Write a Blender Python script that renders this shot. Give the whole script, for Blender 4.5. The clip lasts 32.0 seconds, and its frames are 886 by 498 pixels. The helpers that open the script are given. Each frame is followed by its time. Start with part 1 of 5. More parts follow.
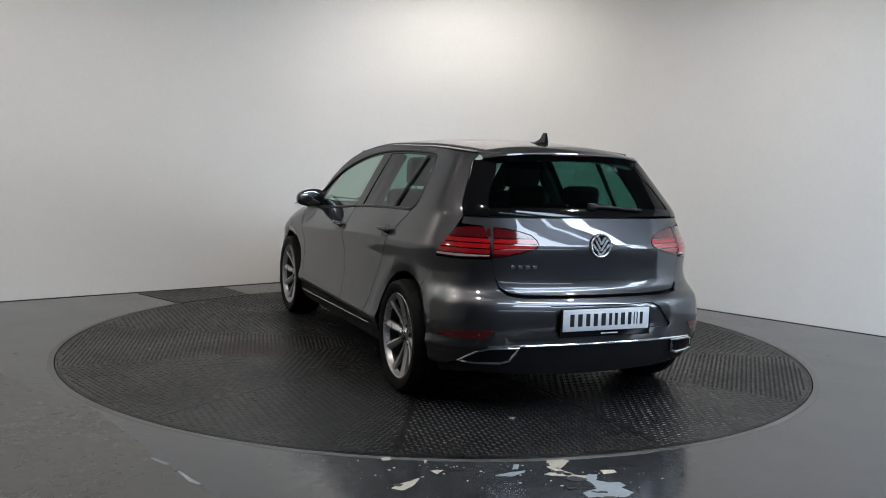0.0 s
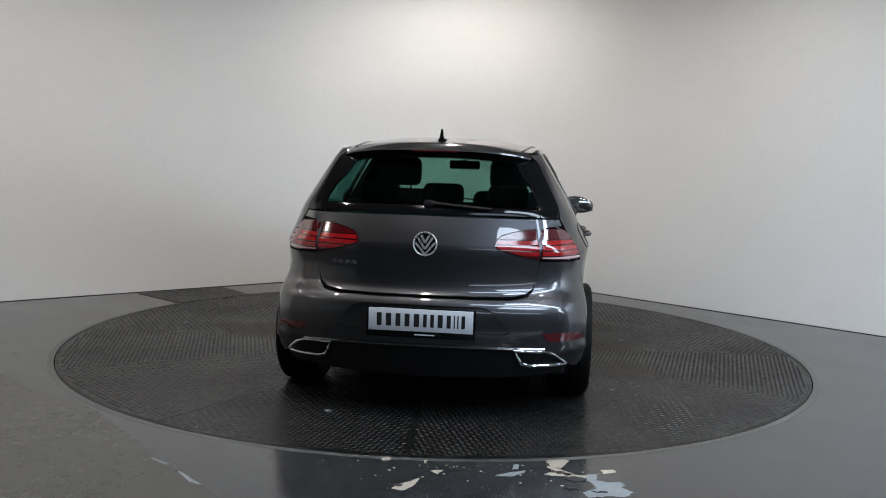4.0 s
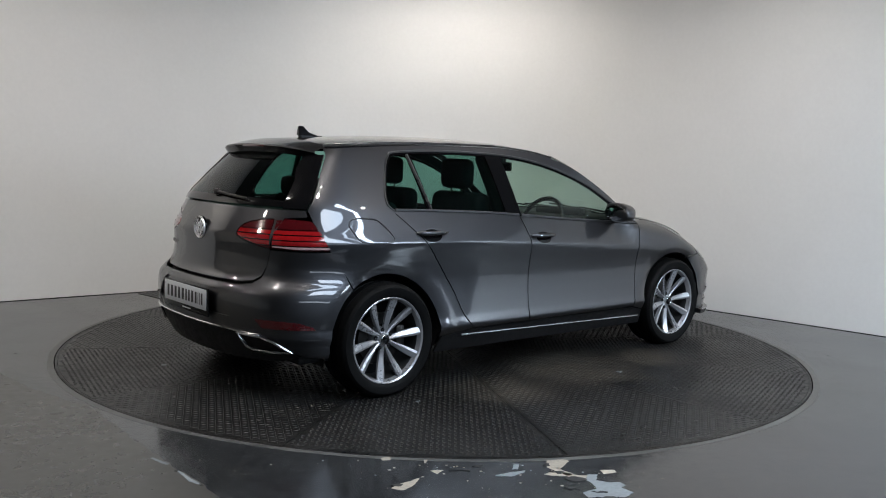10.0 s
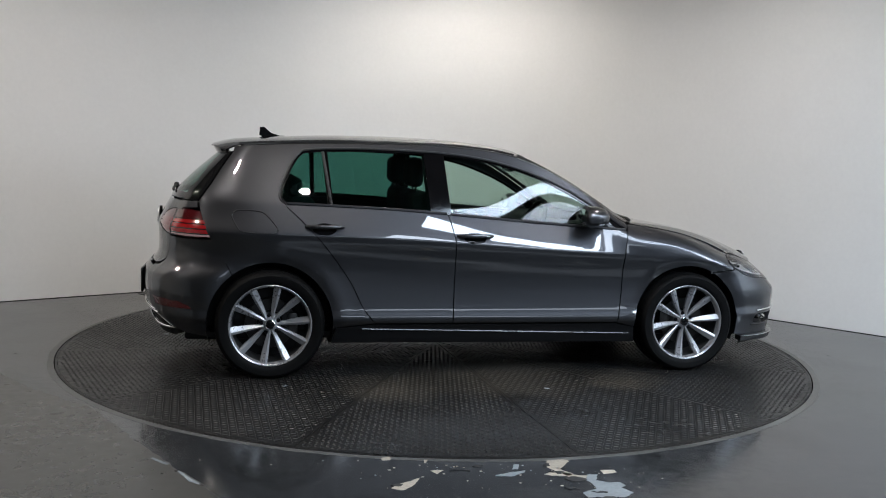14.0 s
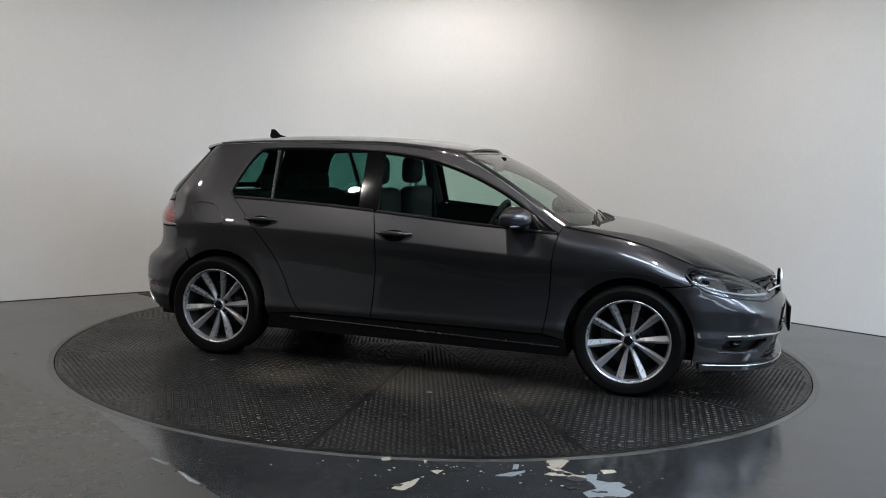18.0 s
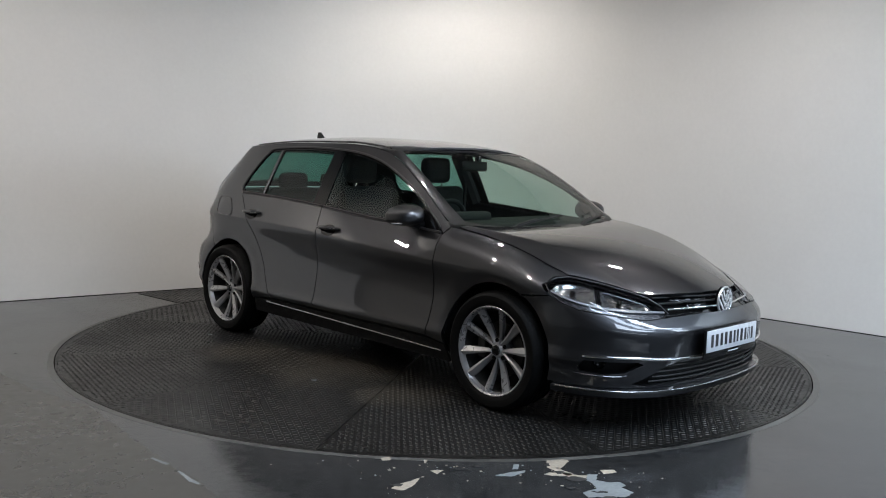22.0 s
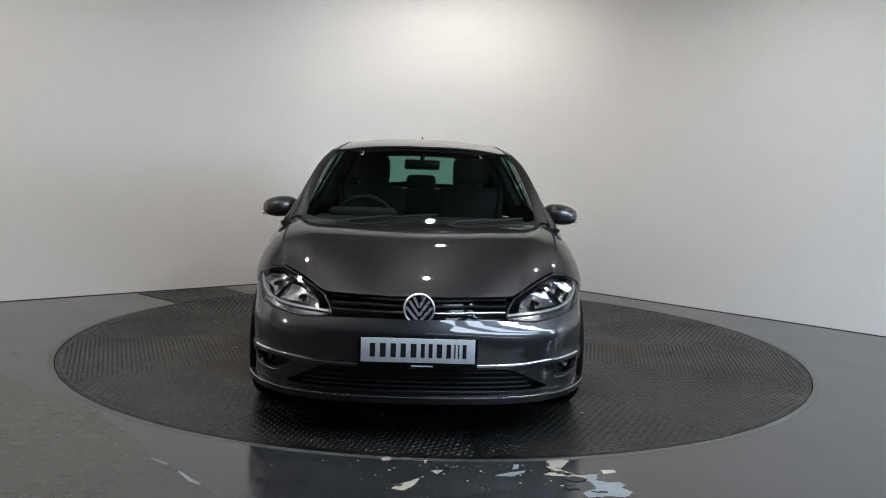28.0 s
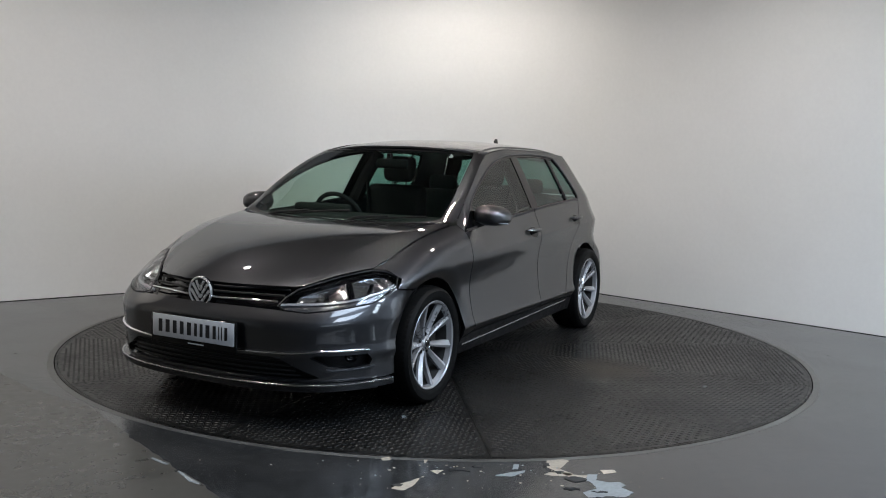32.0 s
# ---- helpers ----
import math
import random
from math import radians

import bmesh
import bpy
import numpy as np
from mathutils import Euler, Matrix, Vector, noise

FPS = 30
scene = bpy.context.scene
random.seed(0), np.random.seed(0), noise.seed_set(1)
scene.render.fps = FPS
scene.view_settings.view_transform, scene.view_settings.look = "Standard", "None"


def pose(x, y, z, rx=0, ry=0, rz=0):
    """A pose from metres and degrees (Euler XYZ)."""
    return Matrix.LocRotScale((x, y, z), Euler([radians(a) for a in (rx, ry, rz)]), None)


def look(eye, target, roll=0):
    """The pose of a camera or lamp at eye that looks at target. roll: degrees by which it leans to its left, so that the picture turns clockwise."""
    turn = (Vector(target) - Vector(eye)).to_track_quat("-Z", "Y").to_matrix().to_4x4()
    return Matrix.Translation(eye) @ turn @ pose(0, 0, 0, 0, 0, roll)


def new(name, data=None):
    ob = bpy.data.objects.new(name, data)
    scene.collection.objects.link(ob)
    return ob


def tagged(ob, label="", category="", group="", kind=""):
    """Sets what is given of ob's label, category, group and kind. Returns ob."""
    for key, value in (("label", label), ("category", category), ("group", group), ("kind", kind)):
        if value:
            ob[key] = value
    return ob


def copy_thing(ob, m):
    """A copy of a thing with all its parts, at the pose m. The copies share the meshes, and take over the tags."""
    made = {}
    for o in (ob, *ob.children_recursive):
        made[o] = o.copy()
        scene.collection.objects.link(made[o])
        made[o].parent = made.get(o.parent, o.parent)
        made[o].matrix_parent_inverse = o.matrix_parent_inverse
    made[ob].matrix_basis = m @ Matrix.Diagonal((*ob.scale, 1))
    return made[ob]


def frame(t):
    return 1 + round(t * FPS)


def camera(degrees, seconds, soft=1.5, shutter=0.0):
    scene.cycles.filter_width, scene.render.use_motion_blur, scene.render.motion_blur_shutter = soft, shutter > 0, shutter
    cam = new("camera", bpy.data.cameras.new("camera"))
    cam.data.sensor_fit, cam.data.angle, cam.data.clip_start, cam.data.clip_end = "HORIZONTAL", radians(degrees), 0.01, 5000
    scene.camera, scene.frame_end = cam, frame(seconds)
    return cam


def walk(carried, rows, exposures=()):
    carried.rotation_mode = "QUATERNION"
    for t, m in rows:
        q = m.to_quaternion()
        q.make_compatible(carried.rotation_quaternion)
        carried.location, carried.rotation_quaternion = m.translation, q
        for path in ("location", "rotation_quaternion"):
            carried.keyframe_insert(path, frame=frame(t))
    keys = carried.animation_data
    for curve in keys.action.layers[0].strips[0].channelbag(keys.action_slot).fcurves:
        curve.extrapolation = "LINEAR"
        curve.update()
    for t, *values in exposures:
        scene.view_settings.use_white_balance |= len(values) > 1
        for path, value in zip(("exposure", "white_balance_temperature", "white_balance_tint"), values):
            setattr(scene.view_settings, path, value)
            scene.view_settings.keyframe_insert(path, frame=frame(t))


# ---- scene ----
# ---------------------------------------------------------------- camera
EYE = Vector((0.0, -6.368, 1.327))
TILT, PAN, LEAN = radians(5.913), radians(0.308), 1.861
AIM = EYE + Vector((math.sin(PAN) * math.cos(TILT), math.cos(PAN) * math.cos(TILT), -math.sin(TILT)))
cam = camera(52.28, 32.0, soft=1.0)
walk(cam, [(0.0, look(EYE, AIM, LEAN)), (32.0, look(EYE, AIM, LEAN))])

# turntable: start angle and rate in degrees, and where the car's mid-wheelbase stands on it
TURN0, TURN_RATE = 112.72, -7.191
CAR_AT = Vector((0.1207, -0.1326, 0.0))
DISC_R = 2.5

# ---------------------------------------------------------------- world and lights
world = bpy.data.worlds.new("world")
scene.world = world
world.use_nodes = True
wn = world.node_tree.nodes
sky = wn.new("ShaderNodeTexSky")
sky.sky_type, sky.sun_disc, sky.sun_elevation, sky.sun_rotation = "NISHITA", False, radians(38), radians(150)
world.node_tree.links.new(sky.outputs[0], wn["Background"].inputs[0])
wn["Background"].inputs[1].default_value = 0.12


def area_lamp(name, at, target, size_x, size_y, power, colour, spread=180):
    d = bpy.data.lights.new(name, "AREA")
    d.shape, d.size, d.size_y, d.energy, d.color, d.spread = "RECTANGLE", size_x, size_y, power, colour, radians(spread)
    ob = new(name, d)
    ob.matrix_world = look(at, target)
    return ob


WARM, COOL, SKY_BLUE = (1.0, 0.928, 0.86), (0.7, 0.84, 1.0), (0.66, 0.81, 1.0)
CEIL, CEIL_END = 3.3, -3.1          # the studio's ceiling and where it gives way to the higher hall
HALL_Z, HALL_Y, HALL_X0, HALL_X1 = 6.0, -9.2, -6.6, 9.0
# the two at x -4.2 are unseen additions that brighten the west side
LAMPS = [(0.1, 2.35, 24.0), (0.0, -0.3, 16.0), (-0.4, -2.35, 20.0), (-2.0, 0.1, 13.0), (-2.0, -1.9, 21.0), (2.0, 0.1, 19.0), (2.1, -1.9, 22.0), (-4.2, -0.4, 20.0), (-4.2, -2.4, 24.0)]
SKYLIGHTS = [(0.4, 7.4, -5.1, -4.3, 150.0), (2.0, 8.8, -8.2, -6.0, 400.0)]
SLOT = (1.0, 6.8, -2.95, -2.65, 120.0)     # narrow roof light along the studio ceiling
WINDOW = (0.5, 8.4, 2.5, 3.05, 28.0)   # high window band in the hall's far wall


def disc_lamp(name, at, radius, power, colour):
    d = bpy.data.lights.new(name, "AREA")
    d.shape, d.size, d.energy, d.color = "DISK", radius * 2, power, colour
    ob = new(name, d)
    ob.location = at
    return ob


for lx, ly, power in LAMPS:
    disc_lamp("ceiling_lamp", (lx, ly, CEIL - 0.035), 0.055, power, WARM)
# sky light through the hall's roof lights and its high window
for x0, x1, y0, y1, power in SKYLIGHTS:
    xm, ym = (x0 + x1) / 2, (y0 + y1) / 2
    area_lamp("roof_light", (xm, ym, HALL_Z - 0.01), (xm, ym + 0.001, 0), x1 - x0, y1 - y0, power, SKY_BLUE)
x0, x1, y0, y1, power = SLOT
area_lamp("slot_light", ((x0 + x1) / 2, (y0 + y1) / 2, CEIL + 0.03), ((x0 + x1) / 2, (y0 + y1) / 2 + 0.001, 0), x1 - x0, y1 - y0, power, SKY_BLUE)
FILL_BAY, FILL_BAY_FOOT = (5.2, 8.8, -3.2, 3.1, 330.0), 1.75      # unseen bay added to brighten the right wall: x from, to, y, height; its sill
bx0, bx1, by, bz, power = FILL_BAY
bm_z = (FILL_BAY_FOOT + bz) / 2
area_lamp("bay_fill_light", ((bx0 + bx1) / 2, by + 0.02, bm_z), ((bx0 + bx1) / 2, 5, bm_z), bx1 - bx0, bz - FILL_BAY_FOOT, power, COOL)
x0, x1, z0, z1, power = WINDOW
area_lamp("window_light", ((x0 + x1) / 2, HALL_Y + 0.02, (z0 + z1) / 2), ((x0 + x1) / 2, 0, (z0 + z1) / 2), x1 - x0, z1 - z0, power, COOL)
scene.view_settings.exposure = 0.12

# ---------------------------------------------------------------- materials


def material(name):
    m = bpy.data.materials.new(name)
    m.use_nodes = True
    nt = m.node_tree
    return m, nt, nt.nodes["Principled BSDF"]


def setp(b, **kw):
    names = dict(colour="Base Color", metal="Metallic", rough="Roughness", ior="IOR", trans="Transmission Weight", coat="Coat Weight",
                 coat_rough="Coat Roughness", alpha="Alpha", spec="Specular IOR Level", emit="Emission Color", emit_s="Emission Strength", sheen="Sheen Weight")
    for k, v in kw.items():
        b.inputs[names[k]].default_value = (*v, 1.0) if isinstance(v, tuple) and len(v) == 3 else v


def plain(name, colour, rough=0.5, metal=0.0, bump=0.0, scale=60.0, vary=0.15, rvary=0.1, coat=0.0, spec=0.5):
    """A surface with two scales of mottling in colour and gloss, and a fine relief."""
    m, nt, b = material(name)
    setp(b, colour=colour, rough=rough, metal=metal, coat=coat, coat_rough=0.05, spec=spec)
    n, l = nt.nodes, nt.links
    co = n.new("ShaderNodeTexCoord")
    fine, wide = n.new("ShaderNodeTexNoise"), n.new("ShaderNodeTexNoise")
    fine.inputs["Scale"].default_value, wide.inputs["Scale"].default_value = scale, scale * 0.07
    fine.inputs["Detail"].default_value = wide.inputs["Detail"].default_value = 4
    l.new(co.outputs["Object"], fine.inputs["Vector"]), l.new(co.outputs["Object"], wide.inputs["Vector"])
    add = n.new("ShaderNodeMath")
    add.operation = "ADD"
    l.new(fine.outputs["Fac"], add.inputs[0]), l.new(wide.outputs["Fac"], add.inputs[1])
    mix = n.new("ShaderNodeMapRange")
    mix.inputs["From Min"].default_value, mix.inputs["From Max"].default_value = 0.7, 1.3
    mix.inputs["To Min"].default_value, mix.inputs["To Max"].default_value = 1 - vary, 1 + vary
    l.new(add.outputs[0], mix.inputs["Value"])
    mul = n.new("ShaderNodeMix")
    mul.data_type, mul.blend_type = "RGBA", "MULTIPLY"
    mul.inputs["Factor"].default_value = 1.0
    mul.inputs["A"].default_value = (*colour, 1)
    l.new(mix.outputs[0], mul.inputs["B"]), l.new(mul.outputs["Result"], b.inputs["Base Color"])
    rr = n.new("ShaderNodeMapRange")
    rr.inputs["From Min"].default_value, rr.inputs["From Max"].default_value = 0.7, 1.3
    rr.inputs["To Min"].default_value, rr.inputs["To Max"].default_value = max(0.02, rough - rvary), min(1, rough + rvary)
    l.new(add.outputs[0], rr.inputs["Value"]), l.new(rr.outputs[0], b.inputs["Roughness"])
    if bump:
        bp = n.new("ShaderNodeBump")
        bp.inputs["Strength"].default_value, bp.inputs["Distance"].default_value = bump, 0.002
        l.new(fine.outputs["Fac"], bp.inputs["Height"]), l.new(bp.outputs[0], b.inputs["Normal"])
    return m


def car_paint():
    m, nt, b = material("metallic_grey_paint")
    setp(b, colour=(0.056, 0.057, 0.062), metal=1.0, rough=0.42, coat=1.0, coat_rough=0.01)
    b.inputs["Coat IOR"].default_value = 1.7
    b.inputs["Specular Tint"].default_value = (0.3, 0.3, 0.3, 1)
    n, l = nt.nodes, nt.links
    co = n.new("ShaderNodeTexCoord")
    v = n.new("ShaderNodeTexVoronoi")
    v.inputs["Scale"].default_value = 1400
    l.new(co.outputs["Object"], v.inputs["Vector"])
    r = n.new("ShaderNodeMapRange")
    r.inputs["To Min"].default_value, r.inputs["To Max"].default_value = 0.8, 1.25
    l.new(v.outputs["Color"], r.inputs["Value"])
    mul = n.new("ShaderNodeMix")
    mul.data_type, mul.blend_type = "RGBA", "MULTIPLY"
    mul.inputs["Factor"].default_value = 1.0
    mul.inputs["A"].default_value = (0.056, 0.057, 0.062, 1)
    l.new(r.outputs[0], mul.inputs["B"]), l.new(mul.outputs["Result"], b.inputs["Base Color"])
    return m


def glass(name, tint, rough=0.0):
    m, nt, b = material(name)
    n, l = nt.nodes, nt.links
    tr, gl, mix, lw = n.new("ShaderNodeBsdfTransparent"), n.new("ShaderNodeBsdfGlossy"), n.new("ShaderNodeMixShader"), n.new("ShaderNodeLayerWeight")
    tr.inputs[0].default_value = (*tint, 1)
    gl.inputs["Roughness"].default_value = rough
    # gloss of a thin pane: a few hundredths face on, rising steeply at a glance
    lw.inputs["Blend"].default_value = 0.5
    pw, ma = n.new("ShaderNodeMath"), n.new("ShaderNodeMath")
    pw.operation, ma.operation = "POWER", "MULTIPLY_ADD"
    pw.inputs[1].default_value, ma.inputs[1].default_value, ma.inputs[2].default_value = 5.0, 0.92, 0.05
    l.new(lw.outputs["Facing"], pw.inputs[0]), l.new(pw.outputs[0], ma.inputs[0])
    l.new(ma.outputs[0], mix.inputs[0]), l.new(tr.outputs[0], mix.inputs[1]), l.new(gl.outputs[0], mix.inputs[2])
    l.new(mix.outputs[0], n["Material Output"].inputs["Surface"])
    return m


PAINT = car_paint()
BLACK_GLOSS = plain("gloss_black_plastic", (0.004, 0.004, 0.0045), 0.08, rvary=0.03, spec=0.3)
BLACK_MATT = plain("grained_black_plastic", (0.008, 0.008, 0.0085), 0.5, bump=0.3, scale=300, spec=0.3)
DARK_TRIM = plain("dark_cabin_trim", (0.012, 0.012, 0.013), 0.7, bump=0.2, scale=200, spec=0.25)
CLOTH = plain("charcoal_seat_cloth", (0.012, 0.012, 0.014), 0.9, bump=0.6, scale=400)
RUBBER = plain("black_tyre_rubber", (0.0045, 0.0045, 0.0045), 0.6, bump=0.3, scale=150, spec=0.1)
CHROME = plain("bright_chrome", (0.82, 0.82, 0.83), 0.08, 1.0, rvary=0.03, vary=0.03)
ALLOY = plain("silver_alloy_paint", (0.4, 0.4, 0.41), 0.3, 0.6, rvary=0.05, vary=0.05, coat=0.6)
STEEL = plain("worn_brake_steel", (0.06, 0.058, 0.056), 0.4, 1.0, scale=90)
GLASS_TINT = glass("green_tinted_glass", (0.66, 0.79, 0.73))
GLASS_DARK = glass("privacy_glass", (0.21, 0.41, 0.36))
WALL_PAINT = plain("white_wall_paint", (0.83, 0.825, 0.81), 0.75, bump=0.05, scale=30, vary=0.02)
HALL_PAINT = plain("dark_hall_cladding", (0.1, 0.1, 0.1), 0.7, vary=0.15, scale=6)
# pale warm colour for the unseen west wall, added to brighten the car's flank
WEST_BOUNCE = plain("beige_bounce_paint", (0.5, 0.47, 0.42), 0.7, vary=0.08, scale=6)
CEIL_PAINT = plain("grey_ceiling_paint", (0.12, 0.12, 0.118), 0.85, vary=0.05)
FLOOR_PAINT = plain("glossy_grey_floor_paint", (0.026, 0.0272, 0.0282), 0.16, bump=0.1, scale=22, vary=0.4, rvary=0.07, spec=0.9)
DISC_STEEL = plain("black_tread_steel", (0.0055, 0.0055, 0.0053), 0.38, 0.1, bump=0.1, scale=25, vary=0.5, rvary=0.15, spec=0.4)

TREAD_STEEL = plain("worn_tread_steel", (0.011, 0.011, 0.0105), 0.38, 0.3, scale=14, vary=0.6, rvary=0.14, spec=0.45)


def dirty(m, spots, colour, rough):
    """Brown dust with ragged edges round the given spots (x, y, radius), over a material's own colour and gloss."""
    nt = m.node_tree
    n, l = nt.nodes, nt.links
    b = n["Principled BSDF"]
    co = n.new("ShaderNodeTexCoord")
    noise = n.new("ShaderNodeTexNoise")
    noise.inputs["Scale"].default_value, noise.inputs["Detail"].default_value = 3.2, 7
    l.new(co.outputs["Object"], noise.inputs["Vector"])
    total = None
    for x, y, r in spots:
        d = n.new("ShaderNodeVectorMath")
        d.operation = "DISTANCE"
        d.inputs[1].default_value = (x, y, 0)
        l.new(co.outputs["Object"], d.inputs[0])
        f = n.new("ShaderNodeMapRange")
        f.inputs["From Min"].default_value, f.inputs["From Max"].default_value = 0.1 * r, r
        f.inputs["To Min"].default_value, f.inputs["To Max"].default_value = 1.0, 0.0
        l.new(d.outputs["Value"], f.inputs["Value"])
        if total is None:
            total = f.outputs[0]
        else:
            mx = n.new("ShaderNodeMath")
            mx.operation = "MAXIMUM"
            l.new(total, mx.inputs[0]), l.new(f.outputs[0], mx.inputs[1])
            total = mx.outputs[0]
    add = n.new("ShaderNodeMath")
    add.operation = "ADD"
    l.new(total, add.inputs[0]), l.new(noise.outputs["Fac"], add.inputs[1])
    ramp = n.new("ShaderNodeMapRange")
    ramp.inputs["From Min"].default_value, ramp.inputs["From Max"].default_value = 0.72, 1.35
    l.new(add.outputs[0], ramp.inputs["Value"])
    for socket, value, kind in (("Base Color", (*colour, 1), "RGBA"), ("Roughness", rough, "FLOAT")):
        old = b.inputs[socket].links[0].from_socket
        mix = n.new("ShaderNodeMix")
        mix.data_type = kind
        a_in, b_in, out = (mix.inputs[6], mix.inputs[7], mix.outputs[2]) if kind == "RGBA" else (mix.inputs[2], mix.inputs[3], mix.outputs[0])
        l.new(ramp.outputs[0], mix.inputs[0]), l.new(old, a_in)
        b_in.default_value = value
        l.new(out, b.inputs[socket])


for steel in (DISC_STEEL, TREAD_STEEL):
    dirty(steel, ((0.19, -1.0, 0.8), (-0.5, -1.25, 0.45), (0.9, -1.2, 0.4), (0.1, 1.3, 0.45)), (0.034, 0.029, 0.022), 0.6)


# ---------------------------------------------------------------- mesh helpers
def mesh_from(name, verts, faces, mat, normals=None, smooth=True):
    me = bpy.data.meshes.new(name)
    me.from_pydata([tuple(v) for v in verts], [], [tuple(f) for f in faces])
    me.materials.append(mat)
    if smooth:
        me.shade_smooth()
    if normals is not None:
        me.normals_split_custom_set_from_vertices([tuple(n) for n in normals])
    return me


def thing(name, label, category, group="", kind="", at=(0, 0, 0)):
    ob = tagged(new(name), label, category, group, kind)
    ob.location = at
    return ob


def part(name, source, mat, parent, label="", smooth=True):
    """Links a bmesh, or a (verts, faces, normals) triple, as one mesh object under a thing."""
    if isinstance(source, bmesh.types.BMesh):
        me = bpy.data.meshes.new(name)
        source.to_mesh(me)
        source.free()
        me.materials.append(mat)
        if smooth:
            me.shade_smooth()
            me.set_sharp_from_angle(angle=radians(38))
    else:
        me = mesh_from(name, *source[:2], mat, source[2] if len(source) > 2 else None, smooth)
        if smooth and len(source) < 3:
            me.set_sharp_from_angle(angle=radians(38))
    ob = new(name, me)
    ob.parent = parent
    if label:
        ob["label"] = label
    return ob


def box(sx, sy, sz, at=(0, 0, 0), bevel=0.0, seg=2, turn=None):
    bm = bmesh.new()
    bmesh.ops.create_cube(bm, size=1)
    bmesh.ops.scale(bm, vec=(sx, sy, sz), verts=bm.verts)
    if bevel:
        bmesh.ops.bevel(bm, geom=bm.edges[:], offset=bevel, segments=seg, affect="EDGES", profile=0.5)
    if turn:
        bmesh.ops.rotate(bm, matrix=turn, verts=bm.verts)
    bmesh.ops.translate(bm, vec=at, verts=bm.verts)
    return bm


def merged(*bms):
    out = bmesh.new()
    for b in bms:
        me = bpy.data.meshes.new("tmp")
        b.to_mesh(me)
        b.free()
        out.from_mesh(me)
        bpy.data.meshes.remove(me)
    return out


def lathe(profile, n=48, axis="Y"):
    """Spins (radius, offset) points round an axis; a closed profile gives a ring."""
    vs, fs = [], []
    k = len(profile)
    for i in range(n):
        a = 2 * math.pi * i / n
        for r, o in profile:
            p = (r * math.cos(a), o, r * math.sin(a)) if axis == "Y" else (r * math.cos(a), r * math.sin(a), o)
            vs.append(p)
    for i in range(n):
        for j in range(k - 1):
            a, b = i * k + j, ((i + 1) % n) * k + j
            fs.append((a, a + 1, b + 1, b))
    return vs, fs


def tube(points, radius, n=8, close=False):
    """A bent rod through points, with a radius or a radius for each."""
    pts = [Vector(p) for p in points]
    rad = radius if isinstance(radius, (list, tuple)) else [radius] * len(pts)
    vs, fs = [], []
    for i, p in enumerate(pts):
        d = (pts[min(i + 1, len(pts) - 1)] - pts[max(i - 1, 0)]).normalized()
        if close:
            d = (pts[(i + 1) % len(pts)] - pts[i - 1]).normalized()
        a = d.cross(Vector((0.123, 0.31, 0.94))).normalized()
        b = d.cross(a)
        for j in range(n):
            t = 2 * math.pi * j / n
            vs.append(p + (a * math.cos(t) + b * math.sin(t)) * rad[i])
    m = len(pts)
    for i in range(m if close else m - 1):
        for j in range(n):
            q = (i + 1) % m
            fs.append((i * n + j, i * n + (j + 1) % n, q * n + (j + 1) % n, q * n + j))
    if not close:
        fs += [tuple(range(n))[::-1], tuple(range((m - 1) * n, m * n))]
    return vs, fs


def resample(poly, step):
    out = []
    for i, p in enumerate(poly):
        q = poly[(i + 1) % len(poly)]
        k = max(1, int(math.dist(p, q) / step))
        out += [(p[0] + (q[0] - p[0]) * j / k, p[1] + (q[1] - p[1]) * j / k) for j in range(k)]
    return out


def area2(poly):
    return sum(p[0] * q[1] - q[0] * p[1] for p, q in zip(poly, poly[1:] + poly[:1]))


def shrink(poly, d):
    """Moves an outline inward by d (outward if negative)."""
    s = 1 if area2(poly) > 0 else -1
    out, n = [], len(poly)
    for i, p in enumerate(poly):
        a, b = poly[i - 1], poly[(i + 1) % n]
        e1, e2 = Vector((p[0] - a[0], p[1] - a[1])), Vector((b[0] - p[0], b[1] - p[1]))
        if e1.length < 1e-9 or e2.length < 1e-9:
            out.append(p)
            continue
        n1, n2 = Vector((-e1.y, e1.x)).normalized() * s, Vector((-e2.y, e2.x)).normalized() * s
        m = n1 + n2
        m = m / max(0.35, m.dot(m) / 2) if m.length > 1e-6 else n1
        out.append((p[0] + m.x * d, p[1] + m.y * d))
    return out


def inside(px, py, poly):
    r = np.zeros(len(px), bool)
    n = len(poly)
    for i in range(n):
        x0, y0 = poly[i]
        x1, y1 = poly[(i + 1) % n]
        if y0 == y1:
            continue
        c = ((y0 > py) != (y1 > py)) & (px < (x1 - x0) * (py - y0) / (y1 - y0) + x0)
        r ^= c
    return r


from mathutils.geometry import delaunay_2d_cdt


# ---------------------------------------------------------------- the room
WALL_L = (Vector((-1.56, 2.68)), Vector((-3.617, 1.04)))     # points on the two straight walls
WALL_R = (Vector((1.53, 2.68)), Vector((3.595, 0.72)))
CORNER = Vector((0.117, 4.02))


def wall_line():
    dl, dr = (WALL_L[1] - WALL_L[0]).normalized(), (WALL_R[1] - WALL_R[0]).normalized()
    a, b = CORNER + dl * 1.95, CORNER + dr * 1.95
    pts = [a + dl * 5.2, a + dl * 2.6]
    for i in range(25):
        t = i / 24
        pts.append(a * (1 - t) ** 2 + CORNER * (2 * t * (1 - t)) + b * t * t)
    pts += [b + dr * 2.6, b + dr * 6.6]
    return pts


